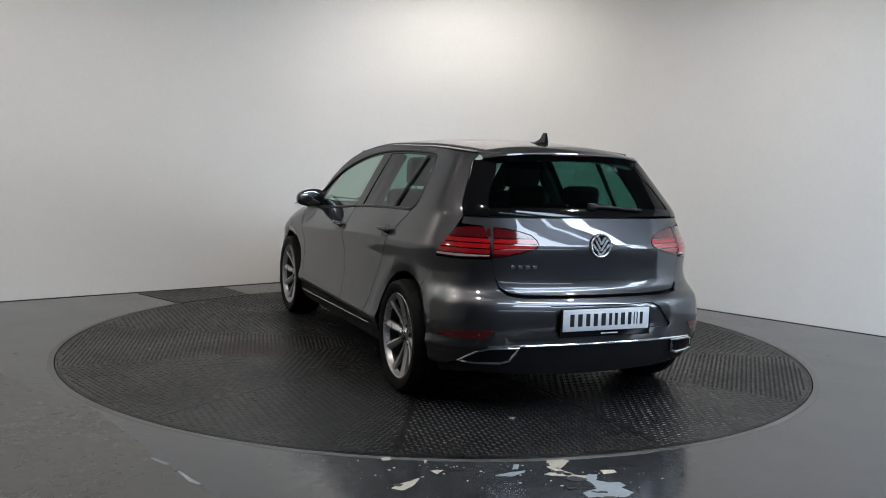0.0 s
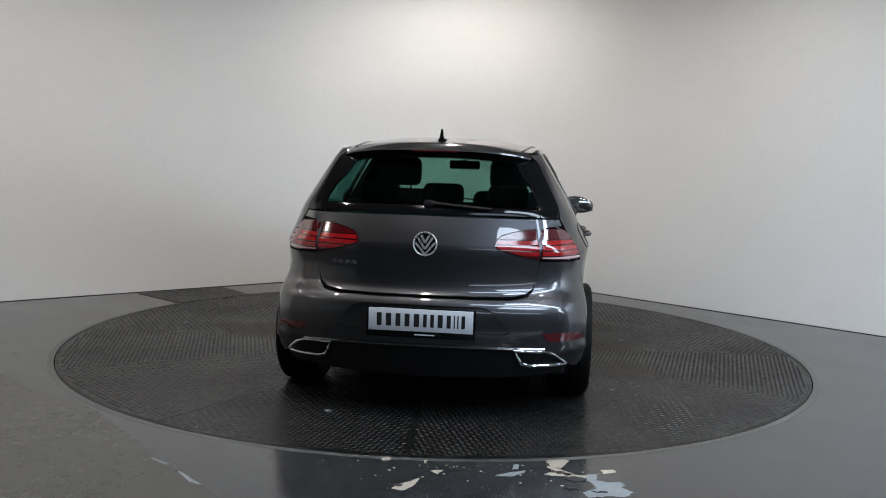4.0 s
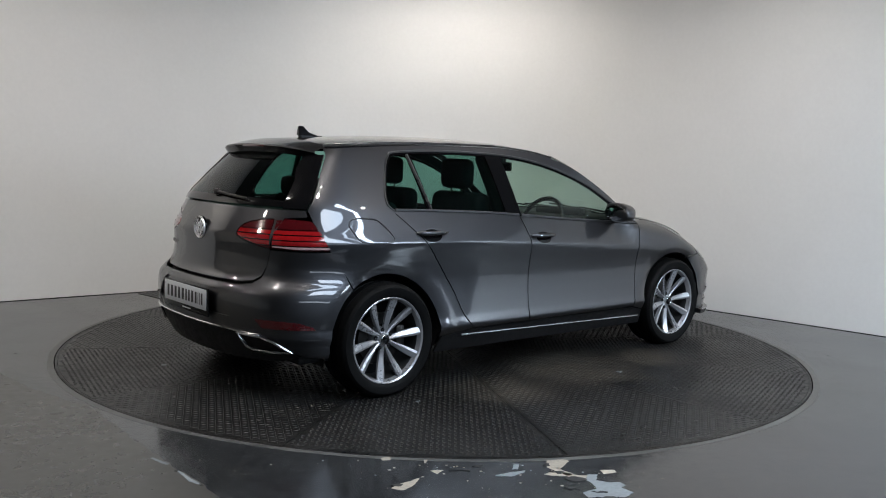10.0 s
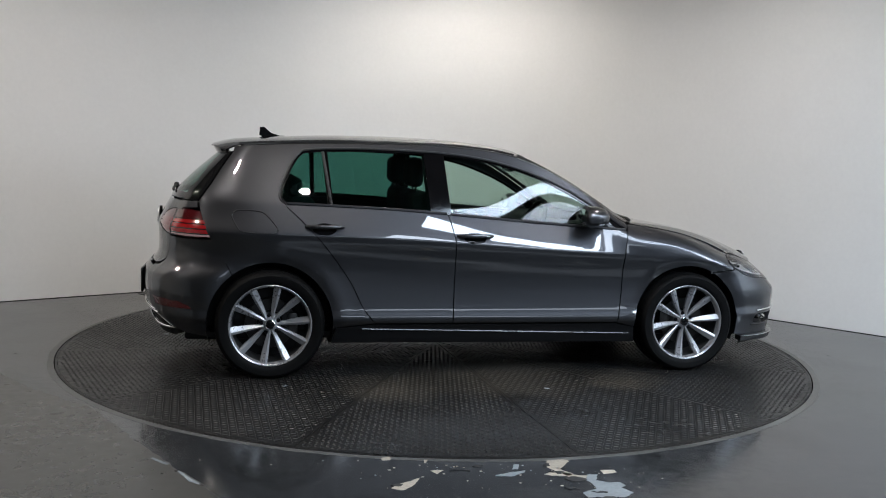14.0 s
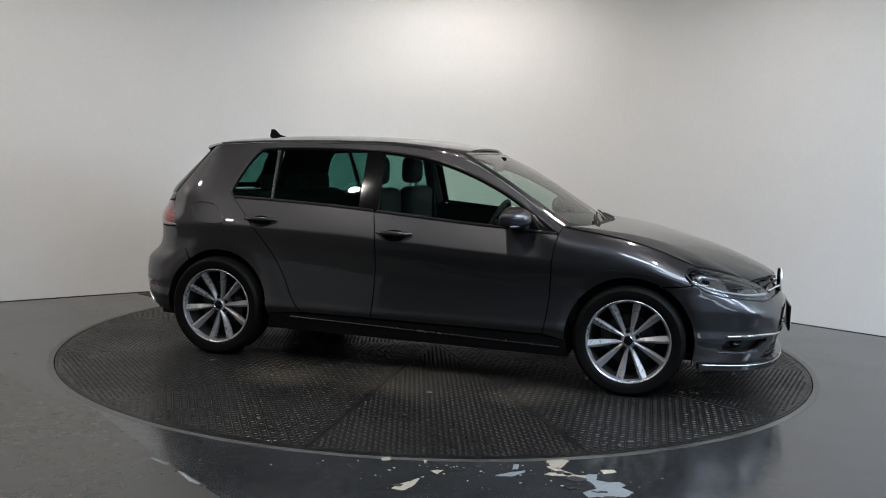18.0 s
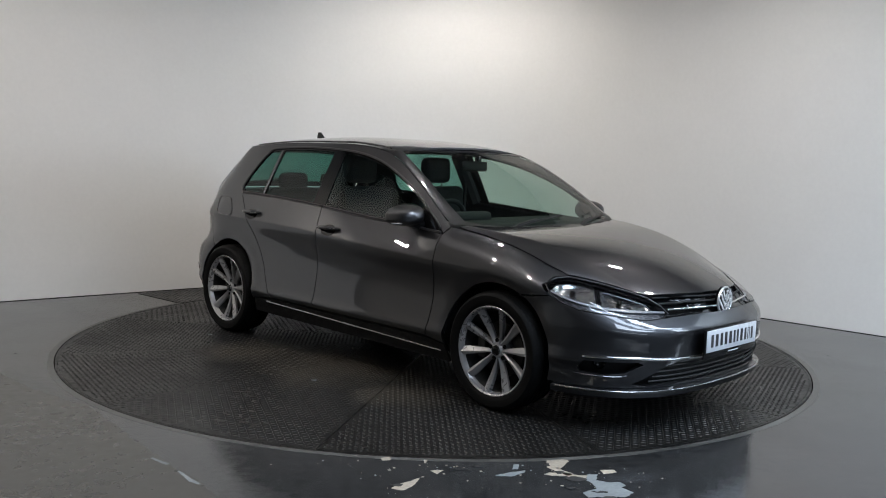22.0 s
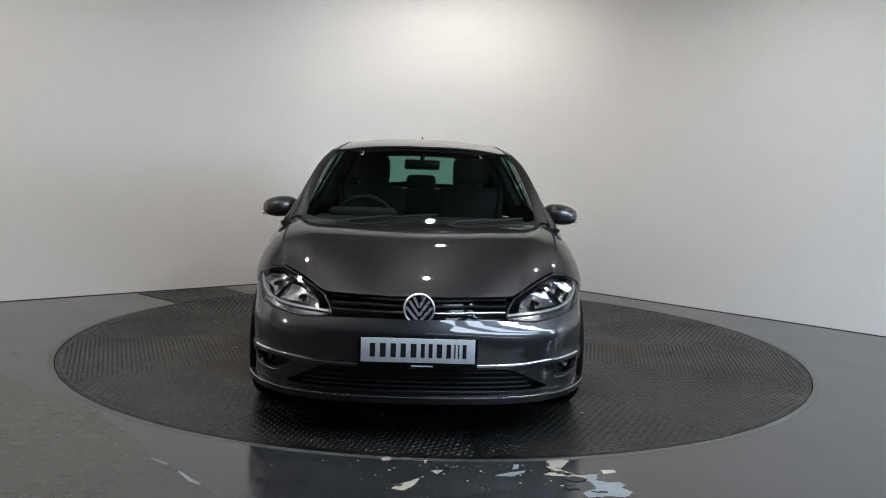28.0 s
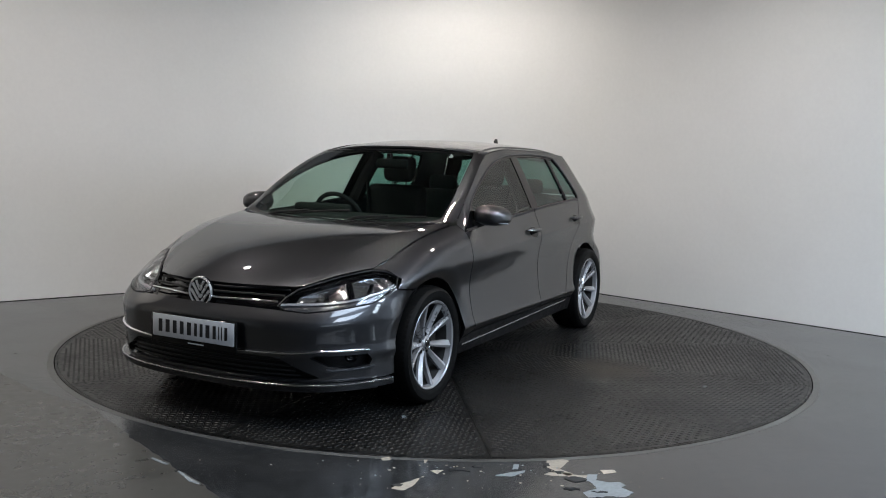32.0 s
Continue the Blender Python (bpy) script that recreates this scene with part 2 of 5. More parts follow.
def build_room():
    line = wall_line()
    c = Vector((0, -3))
    n = len(line)
    thick = 0.12
    vs, fs = [], []
    for i, p in enumerate(line):
        t = (line[min(i + 1, n - 1)] - line[max(i - 1, 0)]).normalized()
        out = Vector((-t.y, t.x))
        out = out if out.dot(p - c) > 0 else -out
        q = p + out * thick
        vs += [(p.x, p.y, 0), (p.x, p.y, CEIL), (q.x, q.y, CEIL), (q.x, q.y, 0)]
    for i in range(n - 1):
        for j in range(4):
            a, b = i * 4 + j, i * 4 + (j + 1) % 4
            fs.append((a, a + 4, b + 4, b))
    ob = new("wall_studio", mesh_from("wall_studio", vs, fs, WALL_PAINT))
    ob.data.set_sharp_from_angle(angle=radians(40))
    tagged(ob, "white painted studio wall with a rounded corner", "wall", kind="structure")
    # dark strip that draws the shadow gap at the foot of the wall
    vs, fs = [], []
    for i, p in enumerate(line):
        t = (line[min(i + 1, n - 1)] - line[max(i - 1, 0)]).normalized()
        out = Vector((-t.y, t.x))
        out = out if out.dot(p - c) > 0 else -out
        q, r = p - out * 0.004, p + out * 0.0
        vs += [(q.x, q.y, 0), (q.x, q.y, 0.005), (r.x, r.y, 0.005), (r.x, r.y, 0.0)]
    for i in range(n - 1):
        for j in range(3):
            a, b = i * 4 + j, i * 4 + j + 1
            fs.append((a, a + 4, b + 4, b))
    ob = new("foot_shadow_strip", mesh_from("foot_shadow_strip", vs, fs, BLACK_MATT))
    tagged(ob, "thin dark strip drawn as the shadow line along the foot of the white wall", "trim", kind="structure")
    def block(name, x0, x1, y0, y1, z0, z1, mat, label, cat):
        me = bpy.data.meshes.new(name)
        bm = box(x1 - x0, y1 - y0, z1 - z0, ((x0 + x1) / 2, (y0 + y1) / 2, (z0 + z1) / 2))
        bm.to_mesh(me)
        bm.free()
        me.materials.append(mat)
        return tagged(new(name, me), label, cat, kind="structure")

    dark = ("dark metal-clad hall wall", "wall")
    hx0, hx1, hy, hz, t = HALL_X0, HALL_X1, HALL_Y, HALL_Z, 0.2
    # the west side is closed by an added wall that bounces warm light
    block("wall_west_bounce", hx0 - t, hx0, hy - t, 5.2, 0, hz, WEST_BOUNCE, "plain beige hall wall, unseen, added to warm the car's reflections", "wall")
    block("wall_east", hx1, hx1 + t, hy - t, 5.2, 0, hz, HALL_PAINT, *dark)
    block("wall_north", hx0, hx1, 5.0, 5.2, 0, hz, HALL_PAINT, *dark)
    wx0, wx1, wz0, wz1, _ = WINDOW
    block("wall_south", hx0, wx0, hy - t, hy, 0, hz, HALL_PAINT, *dark)
    block("wall_south", wx1, hx1, hy - t, hy, 0, hz, HALL_PAINT, *dark)
    block("wall_south", wx0, wx1, hy - t, hy, 0, wz0, HALL_PAINT, *dark)
    block("wall_south", wx0, wx1, hy - t, hy, wz1, hz, HALL_PAINT, *dark)
    # unseen walls that frame the added fill lamp and hide its lower part
    bx0, bx1, by, bz, _ = FILL_BAY
    block("fill_bay_wall", 4.6, bx0, by - 0.15, by, 0, bz + 0.2, HALL_PAINT, *dark)
    block("fill_bay_wall", bx1, hx1, by - 0.15, by, 0, bz + 0.2, HALL_PAINT, *dark)
    block("fill_bay_wall", bx0, bx1, by - 0.15, by, bz, bz + 0.2, HALL_PAINT, *dark)
    block("fill_bay_wall", bx0, bx1, by - 0.15, by + 0.03, 0, FILL_BAY_FOOT, HALL_PAINT, *dark)
    # bars across the added bay lamp
    for i in range(5):
        xm = bx0 + (bx1 - bx0) * i / 4
        block("fill_bay_bar", xm - 0.05, xm + 0.05, by + 0.05, by + 0.11, FILL_BAY_FOOT, bz, HALL_PAINT, "dark upright bar across the unseen bay added for fill light", "window")
    for zm in (2.4,):
        block("fill_bay_bar", bx0, bx1, by + 0.06, by + 0.1, zm - 0.04, zm + 0.04, HALL_PAINT, "dark cross bar across the unseen bay added for fill light", "window")
    # the studio's ceiling, with the slot of the roof light left open
    sx0, sx1, sy0, sy1, _ = SLOT
    for x0, x1, y0, y1 in ((hx0, hx1, sy1, 5.0), (hx0, sx0, sy0, sy1), (sx1, hx1, sy0, sy1), (hx0, hx1, CEIL_END, sy0)):
        block("ceiling", x0, x1, y0, y1, CEIL, CEIL + 0.15, CEIL_PAINT, "plain dull grey studio ceiling", "ceiling")
    block("ceiling_edge", hx0, hx1, CEIL_END - 0.1, CEIL_END, CEIL, hz, HALL_PAINT, "dark bulkhead over the studio's edge", "wall")
    # hall roof in strips round the roof lights
    roof = ("dark hall roof", "ceiling")
    (ax0, ax1, ay0, ay1, _), (bx0, bx1, by0, by1, _) = SKYLIGHTS
    y = CEIL_END
    for x0, x1, y0, y1 in ((ax0, ax1, ay0, ay1), (bx0, bx1, by0, by1)):
        block("ceiling_hall", hx0, hx1, y1, y, hz, hz + 0.15, HALL_PAINT, *roof)
        block("ceiling_hall", hx0, x0, y0, y1, hz, hz + 0.15, HALL_PAINT, *roof)
        block("ceiling_hall", x1, hx1, y0, y1, hz, hz + 0.15, HALL_PAINT, *roof)
        y = y0
    block("ceiling_hall", hx0, hx1, hy, y, hz, hz + 0.15, HALL_PAINT, *roof)
    # floor with a round pit for the turntable
    k, rim = 160, DISC_R + 0.013
    vs, fs = [], []
    outer = []
    for i in range(k):
        a = 2 * math.pi * i / k
        d = Vector((math.cos(a), math.sin(a)))
        vs.append((d.x * rim, d.y * rim, 0.0))
        vs.append((d.x * rim, d.y * rim, -0.08))
        s = 12.0 / max(abs(d.x), abs(d.y))
        vs.append((d.x * s, d.y * s, 0.0))
    for i in range(k):
        a, b = 3 * i, 3 * ((i + 1) % k)
        fs += [(a, a + 2, b + 2, b), (a + 1, a, b, b + 1)]
    fs.append(tuple(3 * i + 1 for i in range(k)))
    me = mesh_from("floor", vs, fs, FLOOR_PAINT, smooth=False)
    return tagged(new("floor", me), "dark grey glossy painted concrete floor, scuffed and chipped", "floor", kind="structure")


floor_ob = build_room()

# ---------------------------------------------------------------- ceiling lights
def build_lights():
    first = None
    for lx, ly, power in LAMPS:
        if first is None:
            first = thing("ceiling_light", "round recessed ceiling downlight with a white rim", "ceiling light", "studio ceiling lights", at=(lx, ly, CEIL))
            part("frame", lathe([(0.1, -0.012), (0.115, -0.016), (0.13, -0.012), (0.135, 0.0)], 32, "Z"), WALL_PAINT, first)
            part("housing", lathe([(0.1, -0.012), (0.1, -0.002), (0.0, -0.002)], 32, "Z"), WALL_PAINT, first)
        else:
            copy_thing(first, pose(lx, ly, CEIL))


build_lights()

# ---------------------------------------------------------------- floor marks
BARE = plain("bare_screed", (0.36, 0.32, 0.26), 0.6, bump=0.3, scale=90, vary=0.3)
BARE_GREY = plain("pale_primer", (0.21, 0.235, 0.245), 0.45, bump=0.2, scale=60, vary=0.3)
OLD_PAINT = plain("dull_olive_floor_paint", (0.048, 0.0465, 0.041), 0.3, bump=0.12, scale=16, vary=0.22, rvary=0.08)


def rough_patch(outline, seed, amount):
    """An uneven flake outline grown from a simple one."""
    rnd = random.Random(seed)
    pts = [tuple(p) for p in outline]
    for step, amp in ((0.045, amount * 2.4), (0.02, amount * 1.2), (0.008, amount * 0.5)):
        pts = [(x + rnd.uniform(-amp, amp), y + rnd.uniform(-amp, amp)) for x, y in resample(pts, step)]
    return pts


def flat_patch(name, outline, mat, z=0.0012, label=""):
    n = len(outline)
    vs = [(x, y, z) for x, y in outline] + [(x, y, -0.002) for x, y in outline]
    fs = [tuple(range(n))] + [(i, n + i, n + (i + 1) % n, (i + 1) % n) for i in range(n)]
    if area2(list(outline)) < 0:
        fs = [f[::-1] for f in fs]
    ob = part(name, (vs, fs), mat, floor_ob, label, smooth=False)
    return ob


FLAKES = (
    (BARE, ((-0.227, -2.53), (-0.184, -2.51), (-0.176, -2.552), (-0.217, -2.563))),
    (BARE, ((0.515, -2.495), (0.586, -2.475), (0.614, -2.495), (0.574, -2.55), (0.549, -2.598), (0.573, -2.619), (0.607, -2.651), (0.572, -2.681), (0.511, -2.677), (0.473, -2.672), (0.525, -2.623), (0.507, -2.579))),
    (BARE_GREY, ((0.66, -2.655), (0.714, -2.66), (0.696, -2.717), (0.737, -2.743), (0.777, -2.731), (0.799, -2.771), (0.777, -2.806), (0.818, -2.858), (0.775, -2.893), (0.7, -2.906), (0.626, -2.912), (0.604, -2.868), (0.671, -2.822), (0.658, -2.762), (0.642, -2.722))),
    (BARE, ((0.54, -2.63), (0.6, -2.66), (0.66, -2.67), (0.65, -2.7), (0.58, -2.69))),
)
FLAKES += (
    (BARE, ((-0.162, -2.886), (-0.097, -2.818), (-0.041, -2.762), (-0.055, -2.83), (-0.085, -2.87), (-0.116, -2.913))),
    (BARE_GREY, ((0.271, -2.711), (0.328, -2.654), (0.4, -2.634), (0.402, -2.66), (0.339, -2.709))),
    (BARE, ((0.725, -2.596), (0.789, -2.591), (0.798, -2.621), (0.733, -2.64))),
    (BARE, ((-0.034, -2.535), (-0.019, -2.534), (-0.02, -2.575), (-0.03, -2.575))),
    (BARE, ((0.0, -2.664), (0.053, -2.653), (0.029, -2.709))),
    (BARE_GREY, ((-1.195, -2.609), (-1.1, -2.686), (-1.11, -2.7), (-1.2, -2.62))),
    (BARE_GREY, ((-1.037, -2.756), (-0.911, -2.906), (-0.93, -2.91), (-1.05, -2.77))),
    (BARE_GREY, ((0.35, -2.62), (0.36, -2.56), (0.385, -2.55), (0.375, -2.62))),
)


def build_marks():
    for i, (mat, o) in enumerate(FLAKES):
        flat_patch("bare_patch", rough_patch(o, 20 + i, min(0.003, 0.03 * math.sqrt(abs(area2(list(o)))))), mat)
    rnd = random.Random(5)
    for i in range(80):
        x = rnd.gauss(0.3, 0.45)
        y = -2.56 - abs(rnd.gauss(0, 0.16))
        if math.hypot(x, y) < DISC_R + 0.05:
            continue
        r = 0.0015 + 0.007 * rnd.random() ** 3
        o = [(x + r * rnd.uniform(0.5, 1.4) * math.cos(t), y + r * rnd.uniform(0.5, 1.4) * math.sin(t)) for t in np.linspace(0, 2 * math.pi, 8)[:-1]]
        flat_patch("paint_speck", o, BARE if i % 3 else BARE_GREY)
    for i in range(26):
        a, d = rnd.uniform(0, 2 * math.pi), rnd.uniform(2.62, 4.0)
        x, y = d * math.cos(a), d * math.sin(a)
        if y > 1.0 - 0.3 * abs(x):
            continue
        r = rnd.uniform(0.003, 0.009)
        o = [(x + r * rnd.uniform(0.5, 1.4) * math.cos(t), y + r * rnd.uniform(0.5, 1.4) * math.sin(t)) for t in np.linspace(0, 2 * math.pi, 7)[:-1]]
        flat_patch("paint_speck", o, INK_FLOOR if i % 2 else BARE_GREY)
    # lifted dark crusts of paint beside the bare patches
    for i, (cx, cy, w, h) in enumerate(((0.61, -2.72, 0.09, 0.05), (0.54, -2.64, 0.05, 0.025), (0.57, -2.83, 0.05, 0.02), (0.68, -2.86, 0.06, 0.02), (0.7, -2.92, 0.08, 0.012), (0.12, -2.66, 0.09, 0.01), (0.2, -2.6, 0.05, 0.012), (0.5, -2.56, 0.012, 0.04), (-0.14, -2.85, 0.05, 0.012))):
        o = [(cx + w * 0.5 * math.cos(t), cy + h * 0.5 * math.sin(t)) for t in np.linspace(0, 2 * math.pi, 12)[:-1]]
        flat_patch("paint_crust", rough_patch(o, 60 + i, 0.004), INK_FLOOR, 0.0035)
    # pale screed showing round the rim of the pit
    vs, fs = lathe([(DISC_R + 0.0135, 0.0006), (DISC_R + 0.05, 0.0006)], 160, "Z")
    rnd_r = random.Random(12)
    vs = [(x * (1 + rnd_r.uniform(-0.002, 0.002)), y * (1 + rnd_r.uniform(-0.002, 0.002)), z) if i % 2 else (x, y, z) for i, (x, y, z) in enumerate(vs)]
    part("rim_screed", (vs, [f[::-1] for f in fs]), RIM_SCREED, floor_ob, smooth=False)
    # an older, duller coat of paint to the west of the turntable, and its ragged edge
    edge = [(-0.8, -3.04), (-0.867, -2.945), (-1.104, -2.672), (-1.341, -2.392), (-1.741, -1.883), (-2.155, -1.599), (-2.501, -1.262), (-2.9, -0.7), (-3.3, -0.2), (-3.8, 0.2)]
    rnd = random.Random(8)
    edge = [(x + rnd.uniform(-0.01, 0.01), y + rnd.uniform(-0.01, 0.01)) for x, y in resample(edge, 0.05)[:-60]]
    flat_patch("old_coat", edge + [(-6.0, 0.2), (-6.0, -6.5), (-0.8, -6.5)], OLD_PAINT, 0.0008)


RIM_SCREED = plain("scuffed_rim_screed", (0.07, 0.07, 0.066), 0.4, bump=0.3, scale=30, vary=0.5)
INK_FLOOR = plain("dark_floor_grit", (0.02, 0.02, 0.02), 0.8)


def tread_bars(points, angle, lift=0.0027, long=0.0122, wide=0.0032):
    """Raised bars of a tread plate, alternately turned, as one mesh."""
    vs, fs = [], []
    for i, j, x, y in points:
        t = angle + (0.785 if (i + j) % 2 else -0.785)
        c, s = math.cos(t), math.sin(t)
        k = len(vs)
        for u, v, z in ((-long, 0, 0), (-long * 0.45, -wide, 0), (long * 0.45, -wide, 0), (long, 0, 0), (long * 0.45, wide, 0), (-long * 0.45, wide, 0), (-long * 0.55, 0, 1), (long * 0.55, 0, 1)):
            vs.append((x + u * c - v * s, y + u * s + v * c, lift * z))
        fs += [(k, k + 1, k + 6), (k + 1, k + 2, k + 7, k + 6), (k + 2, k + 3, k + 7), (k + 3, k + 4, k + 7), (k + 4, k + 5, k + 6, k + 7), (k + 5, k, k + 6)]
    return vs, fs


def build_hatch():
    o = [(-2.689, 1.692), (-2.06, 2.23), (-1.72, 1.83), (-2.192, 1.256)]
    h = thing("floor_hatch", "dark raised-pattern steel hatch plate let into the grey floor", "hatch")
    n = len(o)
    vs = [(x, y, 0.004) for x, y in o] + [(x, y, -0.004) for x, y in o]
    fs = [tuple(range(n))[::-1]] + [(i, (i + 1) % n, n + (i + 1) % n, n + i) for i in range(n)]
    part("plate", (vs, fs), DISC_STEEL, h, smooth=False)
    pts = []
    for i in range(40):
        for j in range(40):
            x, y = -2.75 + i * 0.036, 1.2 + j * 0.036
            if bool(inside(np.array([x]), np.array([y]), shrink(o, 0.02))[0]):
                pts.append((i, j, x, y))
    v, f = tread_bars(pts, 0.7)
    tagged(part("tread_pattern", ([(x, y, z + 0.004) for x, y, z in v], f), TREAD_STEEL, h, smooth=False), kind="stuff")


build_marks()
build_hatch()

# ---------------------------------------------------------------- the turntable
turntable = thing("turntable", "large round turntable of dark raised-pattern steel plate, flush with the floor", "turntable")


def build_turntable():
    vs, fs = lathe([(0.0, -0.06), (DISC_R - 0.01, -0.06), (DISC_R - 0.01, -0.006), (0.0, -0.006)], 160, "Z")
    part("base", (vs, fs), BLACK_MATT, turntable)
    vs, fs = lathe([(DISC_R - 0.008, -0.02), (DISC_R + 0.006, -0.02), (DISC_R + 0.006, 0.0), (DISC_R - 0.002, 0.002), (DISC_R - 0.008, 0.0)], 160, "Z")
    part("rim_band", (vs, fs), DISC_STEEL, turntable)
    wedge = radians(30)
    rnd = random.Random(3)
    for q in range(12):
        a0 = radians(3.5) + q * wedge
        g = 0.003
        # wedge outline with a narrow joint on both sides
        n = 14
        off = g / math.sin(wedge / 2)
        cx, cy = off * math.cos(a0 + wedge / 2), off * math.sin(a0 + wedge / 2)
        outline = [(cx, cy)]
        R = DISC_R - 0.012
        for i in range(n + 1):
            t = a0 + wedge * i / n
            e = g / R * (1 - 2 * i / n)
            outline.append((R * math.cos(t + e), R * math.sin(t + e)))
        m = len(outline)
        tilt = [rnd.uniform(-0.0006, 0.0006) for _ in outline]
        vs = [(x, y, 0.0 + d) for (x, y), d in zip(outline, tilt)] + [(x, y, -0.006) for x, y in outline]
        fs = [tuple(range(m))] + [(i, m + i, m + (i + 1) % m, (i + 1) % m) for i in range(m)]
        if q in (0, 2, 5, 7, 9):
            # a chip of pale paint lying on the plate
            r0, t0 = rnd.uniform(1.2, 2.3), a0 + wedge * rnd.uniform(0.3, 0.7)
            o = rough_patch([(r0 * math.cos(t0) + 0.016 * math.cos(u), r0 * math.sin(t0) + 0.011 * math.sin(u)) for u in np.linspace(0, 2 * math.pi, 8)[:-1]], q, 0.003)
            k = len(o)
            part("paint_chip", ([(x, y, 0.0055) for x, y in o] + [(x, y, 0.0005) for x, y in o], [tuple(range(k))] + [(i, k + i, k + (i + 1) % k, (i + 1) % k) for i in range(k)]), BARE_GREY, turntable, smooth=False)
        pl = part("deck_plate", (vs, fs), DISC_STEEL, turntable, smooth=False)
        # bars in rows along the wedge
        mid = a0 + wedge / 2 + (math.pi / 2 if q % 2 else 0)
        c, s = math.cos(mid), math.sin(mid)
        step = 0.0275
        pts = []
        k = int(2.6 / step)
        for i in range(-k, k + 1):
            for j in range(-k, k + 1):
                x, y = i * step * c - j * step * s, i * step * s + j * step * c
                r, t = math.hypot(x, y), (math.atan2(y, x) - a0) % (2 * math.pi)
                if 0.12 < r < R - 0.02 and t < wedge and min(t, wedge - t) * r > 0.02:
                    pts.append((i, j, x, y))
        tagged(part("tread_pattern", tread_bars(pts, mid), TREAD_STEEL, pl, smooth=False), kind="stuff")


build_turntable()
# ---------------------------------------------------------------- the car's surface
AXLE, HUB_Z, TYRE_R = 1.31, 0.315, 0.315
ARCH_R = 0.36


def pchip(pts, blur=0.0, n=900):
    """A smooth curve through points, as a dense table, rounded off over the width blur."""
    p = np.array(sorted(pts), float)
    x, y = p[:, 0], p[:, 1]
    h, d = np.diff(x), np.diff(y) / np.diff(x)
    m = np.zeros(len(x))
    m[0], m[-1] = d[0], d[-1]
    for i in range(1, len(x) - 1):
        if d[i - 1] * d[i] > 0:
            w1, w2 = 2 * h[i] + h[i - 1], h[i] + 2 * h[i - 1]
            m[i] = (w1 + w2) / (w1 / d[i - 1] + w2 / d[i])
    g = np.linspace(x[0], x[-1], n)
    k = np.clip(np.searchsorted(x, g) - 1, 0, len(x) - 2)
    t = (g - x[k]) / h[k]
    v = (1 + 2 * t) * (1 - t) ** 2 * y[k] + t * (1 - t) ** 2 * h[k] * m[k] + t * t * (3 - 2 * t) * y[k + 1] + t * t * (t - 1) * h[k] * m[k + 1]
    if blur:
        r = max(2, int(3 * blur / (g[1] - g[0])))
        ker = np.exp(-0.5 * (np.arange(-r, r + 1) * (g[1] - g[0]) / blur) ** 2)
        ker /= ker.sum()
        lo = v[0] + (v[1] - v[0]) * np.arange(-r, 0)
        hi = v[-1] + (v[-1] - v[-2]) * np.arange(1, r + 1)
        v = np.convolve(np.concatenate([lo, v, hi]), ker, "valid")
    return lambda q: np.interp(q, g, v)


def cubic(ts, ys):
    """A natural cubic spline."""
    ts, ys = np.array(ts, float), np.array(ys, float)
    n = len(ts)
    h = np.diff(ts)
    a, r = np.eye(n), np.zeros(n)
    for i in range(1, n - 1):
        a[i, i - 1:i + 2] = h[i - 1], 2 * (h[i - 1] + h[i]), h[i]
        r[i] = 6 * ((ys[i + 1] - ys[i]) / h[i] - (ys[i] - ys[i - 1]) / h[i - 1])
    m = np.linalg.solve(a, r)

    def f(q):
        q = np.asarray(q, float)
        k = np.clip(np.searchsorted(ts, q) - 1, 0, n - 2)
        u, w = q - ts[k], ts[k + 1] - q
        return (m[k] * w ** 3 + m[k + 1] * u ** 3) / (6 * h[k]) + (ys[k] / h[k] - m[k] * h[k] / 6) * w + (ys[k + 1] / h[k] - m[k + 1] * h[k] / 6) * u
    return f


def smooth(a, b, x):
    t = np.clip((x - a) / (b - a), 0, 1)
    return t * t * (3 - 2 * t)


# plan of the nose and of the tail: distance back from the tip, share of the half width
CAP_F = ((0.0, 0.0), (0.012, 0.29), (0.06, 0.56), (0.165, 0.765), (0.32, 0.89), (0.5, 0.957), (0.74, 0.988), (1.35, 1.0))
CAP_R = ((0.0, 0.0), (0.015, 0.29), (0.065, 0.56), (0.16, 0.77), (0.3, 0.9), (0.46, 0.962), (0.68, 0.99), (1.15, 1.0))


def cap_curves(cap):
    k = np.arange(len(cap))
    d, f = np.array(cap).T
    u = np.concatenate([-k[3:0:-1], k])
    return cubic(u, np.concatenate([d[3:0:-1], d])), cubic(u, np.concatenate([-f[3:0:-1], f]))


DF, FF = cap_curves(CAP_F)
DR, FR = cap_curves(CAP_R)
NOSE = pchip([(0.14, 2.1), (0.19, 2.14), (0.28, 2.162), (0.38, 2.174), (0.45, 2.182), (0.505, 2.19), (0.56, 2.168), (0.62, 2.145), (0.68, 2.118), (0.74, 2.07), (0.85, 2.03), (1.45, 2.0)], 0.005)
TAIL = pchip([(0.14, 1.96), (0.22, 2.0), (0.32, 2.045), (0.4, 2.072), (0.5, 2.083), (0.57, 2.08), (0.612, 2.056), (0.645, 2.015), (0.69, 1.998), (0.76, 1.996), (0.868, 2.0),
              (0.9, 1.986), (0.96, 1.957), (1.0, 1.935), (1.064, 1.897), (1.11, 1.85), (1.19, 1.77), (1.264, 1.685), (1.33, 1.61), (1.45, 1.47)], 0.013)
TAIL_K = pchip([(0.14, 0.86), (0.55, 0.86), (0.7, 0.94), (0.88, 1.0), (0.95, 0.94), (1.02, 0.8), (1.12, 0.65), (1.22, 0.49), (1.31, 0.31), (1.45, 0.2)], 0.03)
